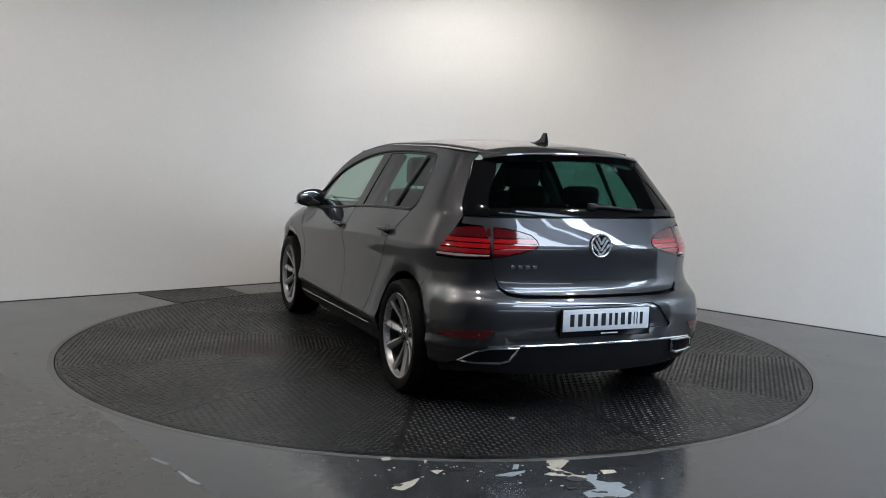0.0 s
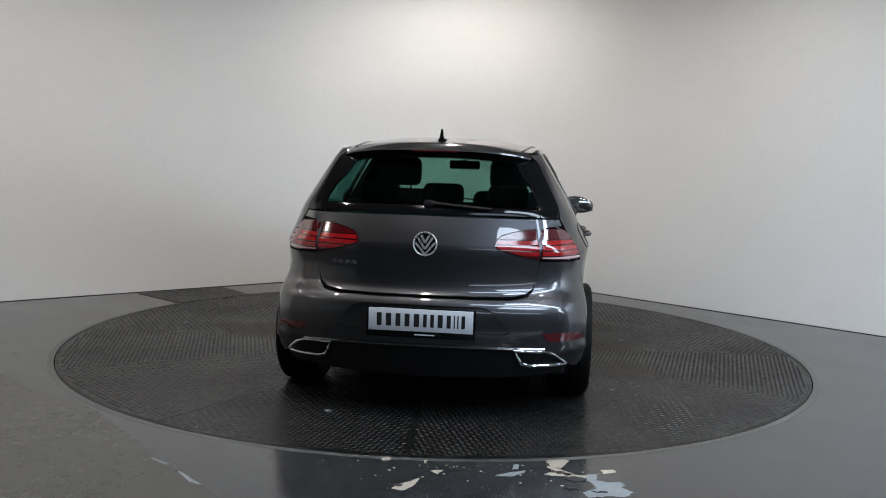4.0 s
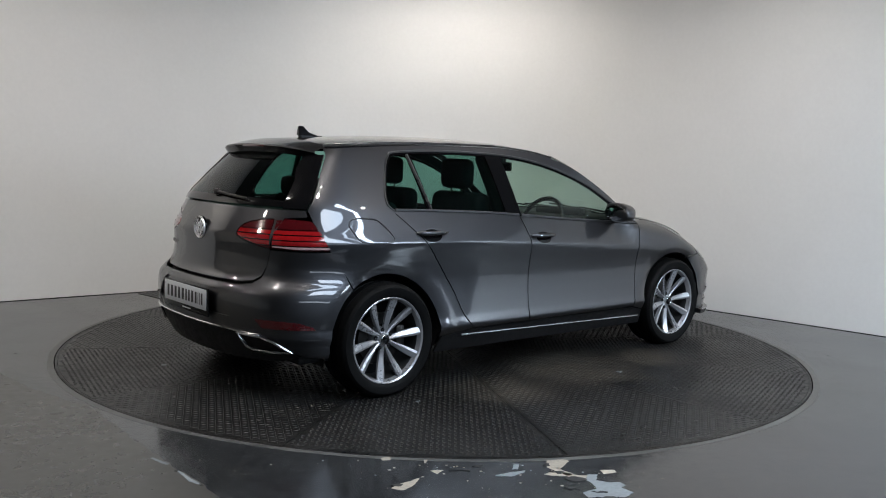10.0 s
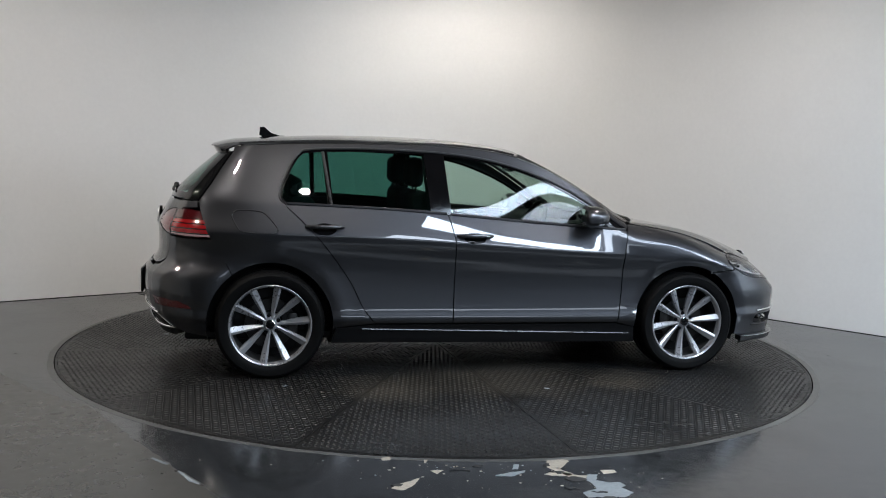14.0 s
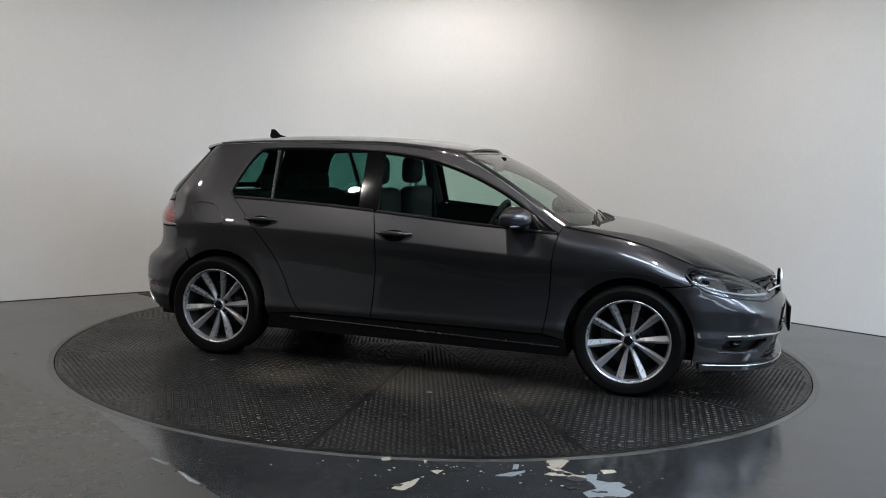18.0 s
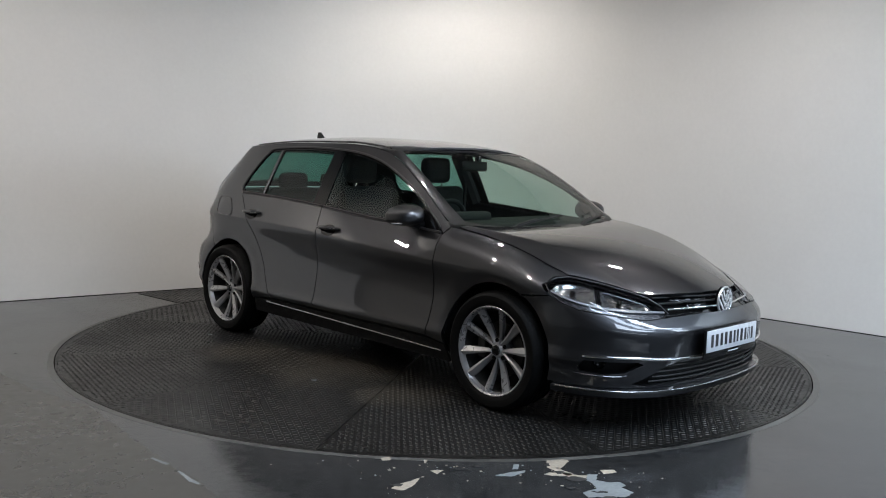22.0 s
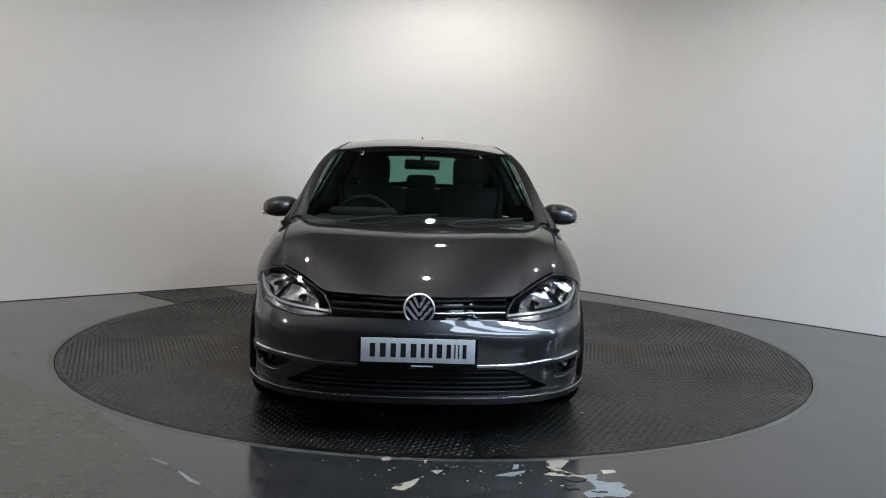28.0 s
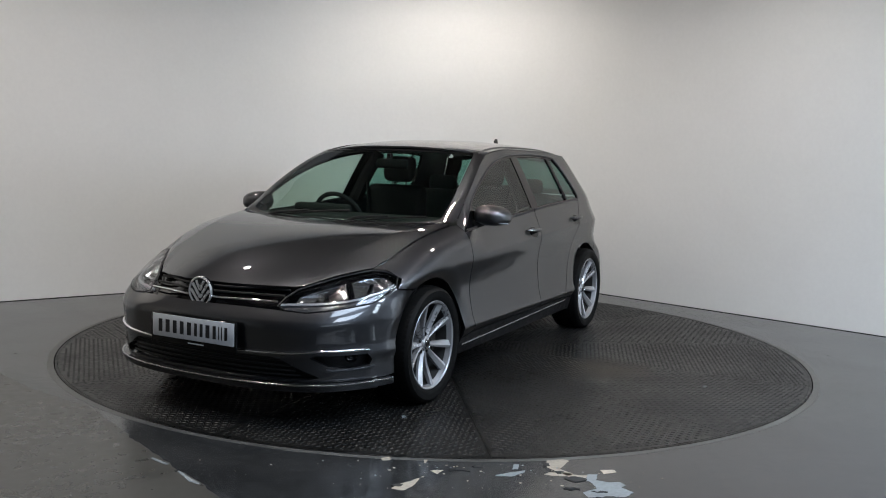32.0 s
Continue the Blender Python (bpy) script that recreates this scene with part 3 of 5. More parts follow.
WAIST_IN = pchip([(-2.2, 0.045), (-1.2, 0.04), (-0.5, 0.026), (0.0, 0.02), (0.8, 0.022), (1.4, 0.018), (2.2, 0.0)], 0.1)
SIDE_W = pchip([(0.12, 0.77), (0.2, 0.822), (0.29, 0.855), (0.352, 0.885), (0.4, 0.872), (0.46, 0.862), (0.54, 0.857), (0.6, 0.859), (0.68, 0.871), (0.8, 0.894), (1.5, 0.894)], 0.004)
TORNADO = pchip([(-2.2, 0.852), (-1.1, 0.843), (-0.6, 0.829), (-0.24, 0.812), (0.455, 0.771), (0.9, 0.752), (1.3, 0.735), (1.7, 0.70), (2.3, 0.66)], 0.05)
BELT_Z = pchip([(-2.2, 1.03), (-1.23, 1.015), (-0.586, 0.993), (-0.26, 0.972), (0.112, 0.943), (0.476, 0.919), (0.886, 0.896), (2.2, 0.8)], 0.05)
EDGE_Y = pchip([(2.2, 0.67), (1.65, 0.715), (1.44, 0.738), (1.24, 0.748), (1.06, 0.75), (0.9, 0.752), (0.7, 0.725), (0.5, 0.685), (0.33, 0.643), (0.17, 0.605), (0.0, 0.582), (-0.3, 0.565), (-0.9, 0.543), (-1.4, 0.513), (-1.7, 0.48), (-2.0, 0.44)], 0.05)
EDGE_Z = pchip([(2.2, 0.5), (2.0, 0.62), (1.8, 0.7), (1.65, 0.752), (1.5, 0.812), (1.3, 0.874), (1.1, 0.911), (0.93, 0.933), (0.84, 0.975), (0.7, 1.075), (0.5, 1.2), (0.33, 1.288), (0.17, 1.34),
                (0.0, 1.366), (-0.3, 1.385), (-0.9, 1.382), (-1.4, 1.358), (-1.7, 1.335), (-2.0, 1.305)], 0.03)
MID_Z = pchip([(2.2, 0.615), (2.125, 0.668), (2.06, 0.704), (1.93, 0.762), (1.8, 0.81), (1.6, 0.862), (1.4, 0.9), (1.2, 0.928), (1.03, 0.944)], 0.025)
SHIELD_Z = pchip([(1.15, 0.86), (1.03, 0.942), (0.8, 1.082), (0.6, 1.2), (0.4, 1.3), (0.25, 1.366), (0.1, 1.41)], 0.03)
ROOF_Z = pchip([(0.6, 1.29), (0.35, 1.362), (0.2, 1.392), (0.05, 1.413), (-0.2, 1.432), (-0.55, 1.441), (-0.9, 1.436), (-1.3, 1.414), (-1.6, 1.39), (-1.92, 1.36), (-2.1, 1.34)], 0.04)


def half_width(x, z):
    zt, zb, ye, ze = TORNADO(x), BELT_Z(x), EDGE_Y(np.maximum(x, -0.9)), EDGE_Z(np.maximum(x, -0.9))
    # below the crease the doors fall inward, whatever height the crease has there
    zs = np.minimum(z, zt)
    low = SIDE_W(np.where(zs > 0.48, 0.48 + (zs - 0.48) * 0.32 / np.maximum(zt - 0.48, 0.1), zs))
    # the bumpers keep their width lower down than the doors do
    low = low + np.maximum(0.872 - low, 0) * np.clip(smooth(1.45, 1.7, x) + smooth(1.45, 1.7, -x) * smooth(0.2, 0.3, z), 0, 1)
    s = WAIST_IN(x)
    low = low - s * smooth(0.42, 0.8, z)
    # doors and rear quarter: crease, lean to the belt, then the tumblehome of the glass
    over = np.maximum(z - zt, 0.0)
    t = np.clip(over / (zb - zt), 0, 1)
    lean = low - 0.08 * t ** 1.06
    g = np.maximum(z - zb, 0) / np.maximum(ze - zb, 0.05)
    up = lean - (0.812 - s - ye) * g - 0.02 * (g * g - g)
    # front wing: a rounded shoulder up to the bonnet's edge
    q = np.clip((z - (ze - 0.16)) / 0.16, 0, 1.3)
    wing = low - (low - ye) * q ** 3.0
    k = smooth(0.62, 1.0, x)
    w = up * (1 - k) + wing * k
    for ax in (AXLE, -AXLE):
        r = np.hypot(x - ax, z - HUB_Z)
        w = w + (0.0015 * np.exp(-((r - 0.436) / 0.028) ** 2) - 0.2 * 0.005 * np.log1p(np.exp(np.clip((0.402 - r) / 0.005, -30, 30))) * (r > 0.3)) * smooth(0.26, 0.4, z)
    return w


def wrap(u, z):
    """The car's left half from the nose (u 0) along the side to the tail (u 16), at height z."""
    u, z = np.asarray(u, float), np.asarray(z, float)
    f = u < 8
    uf, ur = np.minimum(u, 7.0), np.minimum(16 - u, 7.0)
    xf = NOSE(z) - DF(uf) 
    xr = -(TAIL(z) - DR(ur) * TAIL_K(z))
    x7f, x7r = NOSE(z) - DF(7.0), -(TAIL(z) - DR(7.0) * TAIL_K(z))
    t = np.clip((u - 7) / 2, 0, 1)
    x = np.where(u < 7, xf, np.where(u > 9, xr, x7f * (1 - t) + x7r * t))
    share = np.where(u < 7, FF(uf), np.where(u > 9, FR(ur), 1.0))
    return np.stack([x, half_width(x, z) * share, z * np.ones_like(x)], -1)


def solve(fun, lo, hi, n):
    """Bisection for a rising function, element by element."""
    a, b = np.full(n, float(lo)), np.full(n, float(hi))
    for _ in range(25):
        m = (a + b) / 2
        up = fun(m) > 0
        b, a = np.where(up, m, b), np.where(up, a, m)
    return (a + b) / 2


FA, RA = 1.0, -0.9     # the upright axes round which the nose and the tail are unrolled
ROLL = 1.15            # metres for each radian of that unrolling


def on_side(a, b):
    return wrap(solve(lambda u: a - wrap(u, b)[:, 0], 0, 16, len(a)), b)


def on_rear(a, b):
    return _cap(a, b, 16, 9.5)


def _cap(a, b, end, mid):
    u = solve(lambda s: wrap(end + (mid - end) * s, b)[:, 1] - np.abs(a), 0, 1, len(a))
    p = wrap(end + (mid - end) * u, b)
    p[:, 1] *= np.sign(a)
    return p


def round_front(a, b):
    def f(u):
        p = wrap(u, b)
        return np.arctan2(p[:, 1], p[:, 0] - FA) - np.abs(a) / ROLL
    p = wrap(solve(f, 0, 8, len(a)), b)
    p[:, 1] *= np.sign(a)
    return p


def round_rear(a, b):
    def f(s):
        p = wrap(16 - s, b)
        return np.arctan2(p[:, 1], RA - p[:, 0]) - np.abs(a) / ROLL
    p = wrap(16 - solve(f, 0, 8, len(a)), b)
    p[:, 1] *= np.sign(a)
    return p


# the bonnet's leading edge over the grille and along the top of the lamps, on the unrolled nose
LIP = [(0.0, 0.667), (0.15, 0.667), (0.28, 0.666), (0.37, 0.664), (0.43, 0.661), (0.49, 0.657), (0.6, 0.684), (0.735, 0.714), (0.87, 0.735), (0.93, 0.742)]
LIP_X, LIP_Y, LIP_Z = round_front(np.array([p[0] for p in LIP]) + 1e-5, np.array([p[1] for p in LIP])).T
# over the grille it bows back evenly
LIP_X[:6] = 2.125 - (2.125 - LIP_X[5]) * (LIP_Y[:6] / LIP_Y[5]) ** 2


def bonnet_base(a, y):
    # a crease runs up the bonnet on either side: nearly flat within it, falling away to the wing outside
    ridge, ye = np.minimum(0.45 + 0.235 * (2.03 - a), EDGE_Y(a) - 0.04), EDGE_Y(a)
    yr = np.minimum(y, ridge)
    inner = MID_Z(np.minimum(a + (0.22 + 0.56 * smooth(1.25, 1.95, a)) * yr ** 2, 2.19))
    past = np.maximum(y - ridge, 0) / np.maximum(ye - ridge, 0.03)
    return inner - (inner - EDGE_Z(a)) * np.minimum(past, 1.2) ** 1.12


LIP_DROP = bonnet_base(LIP_X, LIP_Y) - LIP_Z


def on_bonnet(a, b):
    y = np.abs(b)
    # the leading edge rolls down to the grille and the lamps
    lead = np.interp(y, LIP_Y, LIP_X)
    fade = np.interp(y, (0.69, 0.76), (1, 0))
    z = bonnet_base(a, y) - fade * np.interp(y, LIP_Y, LIP_DROP) * np.exp(-np.maximum(lead - a, -0.01) / 0.045)
    return np.stack([a, b, z], -1)


def on_shield(a, b):
    z = SHIELD_Z(a + 0.195 * b * b)
    return np.stack([a, b, z], -1)


def on_roof(a, b):
    y = np.abs(b)
    z = ROOF_Z(a) - (ROOF_Z(a) - EDGE_Z(a)) * (y / EDGE_Y(a)) ** 2.8
    return np.stack([a, b, z], -1)


def nudge(fun, out):
    """The same surface moved outward along its normal."""
    def g(a, b):
        return fun(a, b) + out * normals_of(fun, a, b)
    return g


def normals_of(fun, a, b, e=0.004):
    du, dv = fun(a + e, b) - fun(a - e, b), fun(a, b + e) - fun(a, b - e)
    n = np.cross(du, dv)
    n /= np.linalg.norm(n, axis=1)[:, None] + 1e-12
    p = fun(a, b)
    ref = p - np.stack([np.clip(p[:, 0], -1.2, 1.0) * 0.9, p[:, 1] * 0, 0 * p[:, 2] + 0.5], -1)
    n[(n * ref).sum(1) < 0] *= -1
    return n


def curve_pts(pts, k=6):
    """A rounded line through points (Catmull-Rom), ends kept."""
    out, n = [], len(pts)
    for i in range(n - 1):
        p0, p1, p2, p3 = pts[max(i - 1, 0)], pts[i], pts[i + 1], pts[min(i + 2, n - 1)]
        for j in range(k):
            t = j / k
            out.append(tuple(0.5 * (2 * b + (c - a) * t + (2 * a - 5 * b + 4 * c - d) * t * t + (3 * b - a - 3 * c + d) * t ** 3) for a, b, c, d in zip(p0, p1, p2, p3)))
    return out + [pts[-1]]


def sheet(fun, poly, holes=(), step=0.04, gap=0.0032, skirt=0.012, mirror=False, out=0.0, folds=(), across=1):
    """A panel: an outline drawn on one of the car's surfaces, filled with a fine net, its edges turned in; extra rows of the net follow its creases."""
    f = nudge(fun, out) if out else fun
    rings = [resample(shrink(list(poly), gap), step)] + [resample(list(h), step) for h in holes]
    pts, edges = [], []
    for r in rings:
        b = len(pts)
        pts += r
        edges += [(b + i, b + (i + 1) % len(r)) for i in range(len(r))]
    rim = np.array(pts)
    lo, hi = rim.min(0), rim.max(0)
    gx, gy = np.meshgrid(np.arange(lo[0] + step / 2, hi[0], step), np.arange(lo[1] + step / 2, hi[1], step))
    gx = gx + (np.arange(gx.shape[0])[:, None] % 2) * step * 0.5
    gx, gy = gx.ravel(), gy.ravel()
    ok = inside(gx, gy, rings[0])
    for h in rings[1:]:
        ok &= ~inside(gx, gy, h)
    gx, gy = gx[ok], gy[ok]
    if len(gx):
        d = np.min((gx[:, None] - rim[None, :, 0]) ** 2 + (gy[:, None] - rim[None, :, 1]) ** 2, 1)
        keep = d > (0.45 * step) ** 2
        gx, gy = gx[keep], gy[keep]
    for line in folds:
        row = np.array([q for p0, p1 in zip(line[:-1], line[1:]) for q in [(p0[0] + (p1[0] - p0[0]) * t, p0[1] + (p1[1] - p0[1]) * t) for t in np.arange(0, 1, min(1, step * 0.5 / max(math.dist(p0, p1), 1e-6)))]])
        if len(gx):
            d = np.min((gx[:, None] - row[None, :, 0]) ** 2 + (gy[:, None] - row[None, :, 1]) ** 2, 1)
            gx, gy = gx[d > (0.55 * step) ** 2], gy[d > (0.55 * step) ** 2]
        for off in (-0.008, 0.0, 0.008):
            q = row + (np.array([0, off]) if across else np.array([off, 0]))
            ok = inside(q[:, 0], q[:, 1], rings[0])
            for h in rings[1:]:
                ok &= ~inside(q[:, 0], q[:, 1], h)
            ok &= np.min((q[:, None, 0] - rim[None, :, 0]) ** 2 + (q[:, None, 1] - rim[None, :, 1]) ** 2, 1) > 0.006 ** 2
            gx, gy = np.concatenate([gx, q[ok, 0]]), np.concatenate([gy, q[ok, 1]])
    pts = pts + list(zip(gx, gy))
    v2, _, tri, _, _, _ = delaunay_2d_cdt([Vector(p) for p in pts], edges, [], 0, 1e-6)
    a, b = np.array([v.x for v in v2]), np.array([v.y for v in v2])
    tri = np.array([t for t in tri if len(t) == 3])
    cx, cy = a[tri].mean(1), b[tri].mean(1)
    ok = inside(cx, cy, rings[0])
    for h in rings[1:]:
        ok &= ~inside(cx, cy, h)
    tri = tri[ok]
    p, nr = f(a, b), normals_of(f, a, b)
    # wind every face to its normal
    fn = np.cross(p[tri[:, 1]] - p[tri[:, 0]], p[tri[:, 2]] - p[tri[:, 0]])
    flip = (fn * nr[tri[:, 0]]).sum(1) < 0
    tri[flip] = tri[flip][:, ::-1]
    faces = [tuple(int(i) for i in t) for t in tri]
    verts, norms = list(p), list(nr)
    if skirt:
        count = {}
        for t in faces:
            for i in range(3):
                count[(t[i], t[(i + 1) % 3])] = 1
        rim_e = [e for e in count if (e[1], e[0]) not in count]
        for i, j in rim_e:
            k = len(verts)
            side = np.cross(p[j] - p[i], nr[i])
            side = side / (np.linalg.norm(side) + 1e-12)
            verts += [p[i], p[j], p[j] - nr[j] * skirt, p[i] - nr[i] * skirt]
            norms += [side] * 4
            faces.append((k + 1, k, k + 3, k + 2))
    verts, norms = np.array(verts), np.array(norms)
    if mirror:
        verts[:, 1] *= -1
        norms[:, 1] *= -1
        faces = [t[::-1] for t in faces]
    return verts, faces, norms


def both(name, fun, poly, mat, parent, label="", **kw):
    """The panel on the left and its mirror on the right."""
    return [part(name, sheet(fun, poly, mirror=m, **kw), mat, parent, label) for m in (False, True)]


def clip(poly, p, q):
    """The part of an outline to the left of the line from p to q."""
    side = lambda v: (q[0] - p[0]) * (v[1] - p[1]) - (q[1] - p[1]) * (v[0] - p[0])
    out = []
    for i, a in enumerate(poly):
        b = poly[(i + 1) % len(poly)]
        sa, sb = side(a), side(b)
        if sa >= 0:
            out.append(a)
        if sa * sb < 0:
            t = sa / (sa - sb)
            out.append((a[0] + (b[0] - a[0]) * t, a[1] + (b[1] - a[1]) * t))
    return out


def loft(*lines):
    """A smooth skin across 3D lines of equal count."""
    n, vs, fs = len(lines[0]), [], []
    for l in lines:
        vs += [tuple(p) for p in l]
    for i in range(len(lines) - 1):
        for j in range(n - 1):
            a = i * n + j
            fs.append((a, a + 1, a + n + 1, a + n))
    return vs, fs


def flipped(src):
    return [(x, -y, z) for x, y, z in src[0]], [f[::-1] for f in src[1]]


def pair(name, src, mat, parent, label=""):
    a = part(name, src, mat, parent, label)
    b = part(name, flipped(src), mat, parent, label)
    return a, b


def at_pts(fun, pts, out=0.0):
    """3D points of an outline on a surface."""
    a, b = np.array([p[0] for p in pts]), np.array([p[1] for p in pts])
    f = nudge(fun, out) if out else fun
    return [Vector(p) for p in f(a, b)]


def roll_f(x, z):
    y = on_side(np.array([x]), np.array([z]))[0, 1]
    return (math.atan2(y, x - FA) * ROLL, z)


def roll_r(x, z):
    y = on_side(np.array([x]), np.array([z]))[0, 1]
    return (math.atan2(y, RA - x) * ROLL, z)


def whole(half):
    """An outline from its half (first and last point on the middle line)."""
    return half + [(-a, b) for a, b in half[::-1] if abs(a) > 1e-6]


def whole_y(half):
    return half + [(a, -b) for a, b in half[::-1] if abs(b) > 1e-6]
# ---------------------------------------------------------------- the car
car = thing("hatchback_car", "dark metallic grey five-door hatchback car with silver alloy wheels", "car")


def arc(cx, cz, r, a0, a1, n=24):
    return [(cx + r * math.cos(radians(a0 + (a1 - a0) * i / n)), cz + r * math.sin(radians(a0 + (a1 - a0) * i / n))) for i in range(n + 1)]


def belt_between(x0, x1, n=12):
    return [(x, float(BELT_Z(x))) for x in np.linspace(x0, x1, n)]


RED_LENS = plain("red_lamp_lens", (0.3, 0.007, 0.009), 0.12, rvary=0.03, coat=1.0, vary=0.2, scale=40)
RED_DARK = plain("smoked_red_lens", (0.07, 0.004, 0.006), 0.1, rvary=0.03, coat=1.0)
PINK_LENS = plain("pale_clear_lens", (0.6, 0.4, 0.4), 0.15, rvary=0.05, coat=1.0)
CLEAR = glass("clear_lamp_glass", (0.93, 0.94, 0.95))
LAMP_GREY = plain("grey_lamp_bezel", (0.13, 0.13, 0.14), 0.22, 0.7)
FROSTED = plain("frosted_lamp_plastic", (0.24, 0.25, 0.27), 0.3, vary=0.06)
LAMP_BRIGHT = plain("bright_lamp_reflector", (0.66, 0.67, 0.69), 0.18, 1.0, rvary=0.06, vary=0.1)
PLATE_WHITE = plain("white_plate_sheet", (0.62, 0.64, 0.67), 0.35, vary=0.04)
INK = plain("black_plate_ink", (0.012, 0.012, 0.014), 0.4)
BADGE = plain("polished_badge_metal", (0.86, 0.86, 0.87), 0.3, 0.8, rvary=0.08)
SATIN = plain("satin_bright_trim", (0.42, 0.42, 0.43), 0.25, 1.0, rvary=0.04, vary=0.05)
BARREL = plain("dull_rim_barrel", (0.035, 0.035, 0.035), 0.5, 0.4)
BELT_TRIM = plain("satin_dark_trim", (0.03, 0.03, 0.032), 0.3)

# outlines seen from the side: x forward, z up
SILL_Z = 0.312
SIDE_FOLDS = ([(x, float(TORNADO(x))) for x in np.linspace(-1.9, 1.1, 60)], [(-0.8, 0.352), (0.84, 0.352)])
R_DOOR_REAR = curve_pts([(-1.236, 1.012), (-1.08, 0.868), (-0.955, 0.72), (-0.845, 0.56), (-0.775, 0.42), (-0.7, 0.325)])
B_LINE = curve_pts([(-0.262, 0.972), (-0.226, 0.82), (-0.222, 0.66), (-0.226, 0.5), (-0.232, 0.325)])
F_DOOR_FRONT = curve_pts([(0.886, 0.896), (0.866, 0.8), (0.856, 0.684), (0.85, 0.5), (0.824, 0.322)])
GLASS_TOP = curve_pts([(-1.225, 1.015), (-1.262, 1.05), (-1.252, 1.12), (-1.2, 1.24), (-1.15, 1.31), (-1.08, 1.338), (-0.74, 1.352), (-0.354, 1.345), (-0.1, 1.325), (0.12, 1.284),
                       (0.32, 1.22), (0.5, 1.142), (0.66, 1.05), (0.8, 0.96), (0.886, 0.898)])
DLO = GLASS_TOP + belt_between(0.886, -1.225, 24)[1:-1]
FRONT_DOOR = F_DOOR_FRONT + B_LINE[::-1] + belt_between(-0.25, 0.88)[1:-1]
REAR_DOOR = B_LINE + R_DOOR_REAR[::-1] + belt_between(-1.225, -0.27)[1:-1]
WING_BUMPER = [(1.473, 0.631), (1.645, 0.652)]
WING = [(0.824, 0.322), (0.9, 0.3)] + arc(AXLE, HUB_Z, ARCH_R, 184, 63) + [WING_BUMPER[1], (1.6, 0.7), (1.615, 0.735), (1.66, 0.742)]
WING += [(x, float(EDGE_Z(x)) - 0.0012) for x in np.linspace(1.6, 0.95, 14)] + [(0.9, 0.935)] + F_DOOR_FRONT[:-1]
QUARTER = [(-0.7, 0.325), (-0.92, 0.3)] + arc(-AXLE, HUB_Z, ARCH_R, -4, 127) + [(-1.55, 0.645), (-1.655, 0.808), (-1.69, 0.88), (-1.712, 0.955), (-1.725, 1.018)]
QUARTER += [(-1.655, 1.12), (-1.595, 1.22), (-1.535, 1.31), (-1.525, 1.345)]
QUARTER += [(x, float(EDGE_Z(x)) - 0.002) for x in np.linspace(-1.48, 0.82, 34)] + [(0.9, 0.934)] + GLASS_TOP[::-1] + R_DOOR_REAR[1:-1]

# outlines on the unrolled nose and tail: metres round from the middle, z up
HEADLIGHT = [(1.068, 0.712), (1.0, 0.735), (0.93, 0.741), (0.87, 0.734), (0.735, 0.713), (0.6, 0.683), (0.5, 0.654), (0.445, 0.618), (0.418, 0.582), (0.46, 0.565),
             (0.561, 0.558), (0.668, 0.57), (0.763, 0.583), (0.886, 0.597), (0.97, 0.622), (1.039, 0.662)]
F_BUMPER = [(0, 0.578), (0.234, 0.575), (0.412, 0.569)] + HEADLIGHT[9:] + [roll_f(1.645, 0.652), roll_f(1.473, 0.631)]
F_BUMPER += [roll_f(x, z) for x, z in arc(AXLE, HUB_Z, ARCH_R, 63, -14, 12)] + [(a, 0.222) for a in (0.98, 0.9, 0.75, 0.6, 0.4, 0.2, 0.0)]
LOW_GRILLE = [(0, 0.35), (0.4, 0.346), (0.45, 0.336), (0.55, 0.285), (0.63, 0.247), (0.58, 0.237), (0.36, 0.238), (0, 0.243)]
FOG_HOLE = [(0.86, 0.358), (0.61, 0.358), (0.585, 0.345), (0.67, 0.303), (0.76, 0.292), (0.875, 0.3), (0.885, 0.325)]
LAMP_OUT = [(0.612, 0.817), (0.77, 0.809), (0.94, 0.812), (0.9, 0.88), (0.85, 0.945), (0.81, 0.964), (0.7, 0.972), (0.612, 0.968)]
LAMP_IN = [(0.606, 0.968), (0.54, 0.965), (0.466, 0.952), (0.404, 0.935), (0.372, 0.91), (0.362, 0.888), (0.374, 0.868), (0.457, 0.843), (0.54, 0.824), (0.606, 0.816)]
R_BUMPER = [(0, 0.622), (0.261, 0.622), (0.438, 0.622), (0.52, 0.633), (0.562, 0.661), (0.586, 0.72), (0.606, 0.81), (0.77, 0.805), (0.945, 0.806), roll_r(-1.55, 0.645)]
R_BUMPER += [roll_r(x, z) for x, z in arc(-AXLE, HUB_Z, ARCH_R, 127, 192, 10)] + [(0.93, 0.245), (0.82, 0.258), (0.757, 0.284), (0.665, 0.35), (0.6, 0.37), (0.45, 0.38), (0.2, 0.388), (0.0, 0.389)]
RECESS = [(0, 0.588), (0.3, 0.586), (0.34, 0.565), (0.425, 0.46), (0.4, 0.45), (0, 0.455)]
TAILGATE = [(0, 0.63), (0.259, 0.63), (0.434, 0.632), (0.505, 0.642), (0.543, 0.668), (0.563, 0.724), (0.578, 0.806), (0.586, 0.9), (0.6, 0.972), (0.685, 0.98), (0.668, 1.018), (0.3, 1.022), (0, 1.024)]
REAR_GLASS = [(0, 1.03), (0.3, 1.028), (0.66, 1.024), (0.62, 1.1), (0.56, 1.2), (0.49, 1.305), (0.3, 1.325), (0, 1.33)]


def clear_door(poly, name, mirror):
    return part(name, sheet(on_side, poly, mirror=mirror, step=0.034, folds=SIDE_FOLDS), PAINT, car)


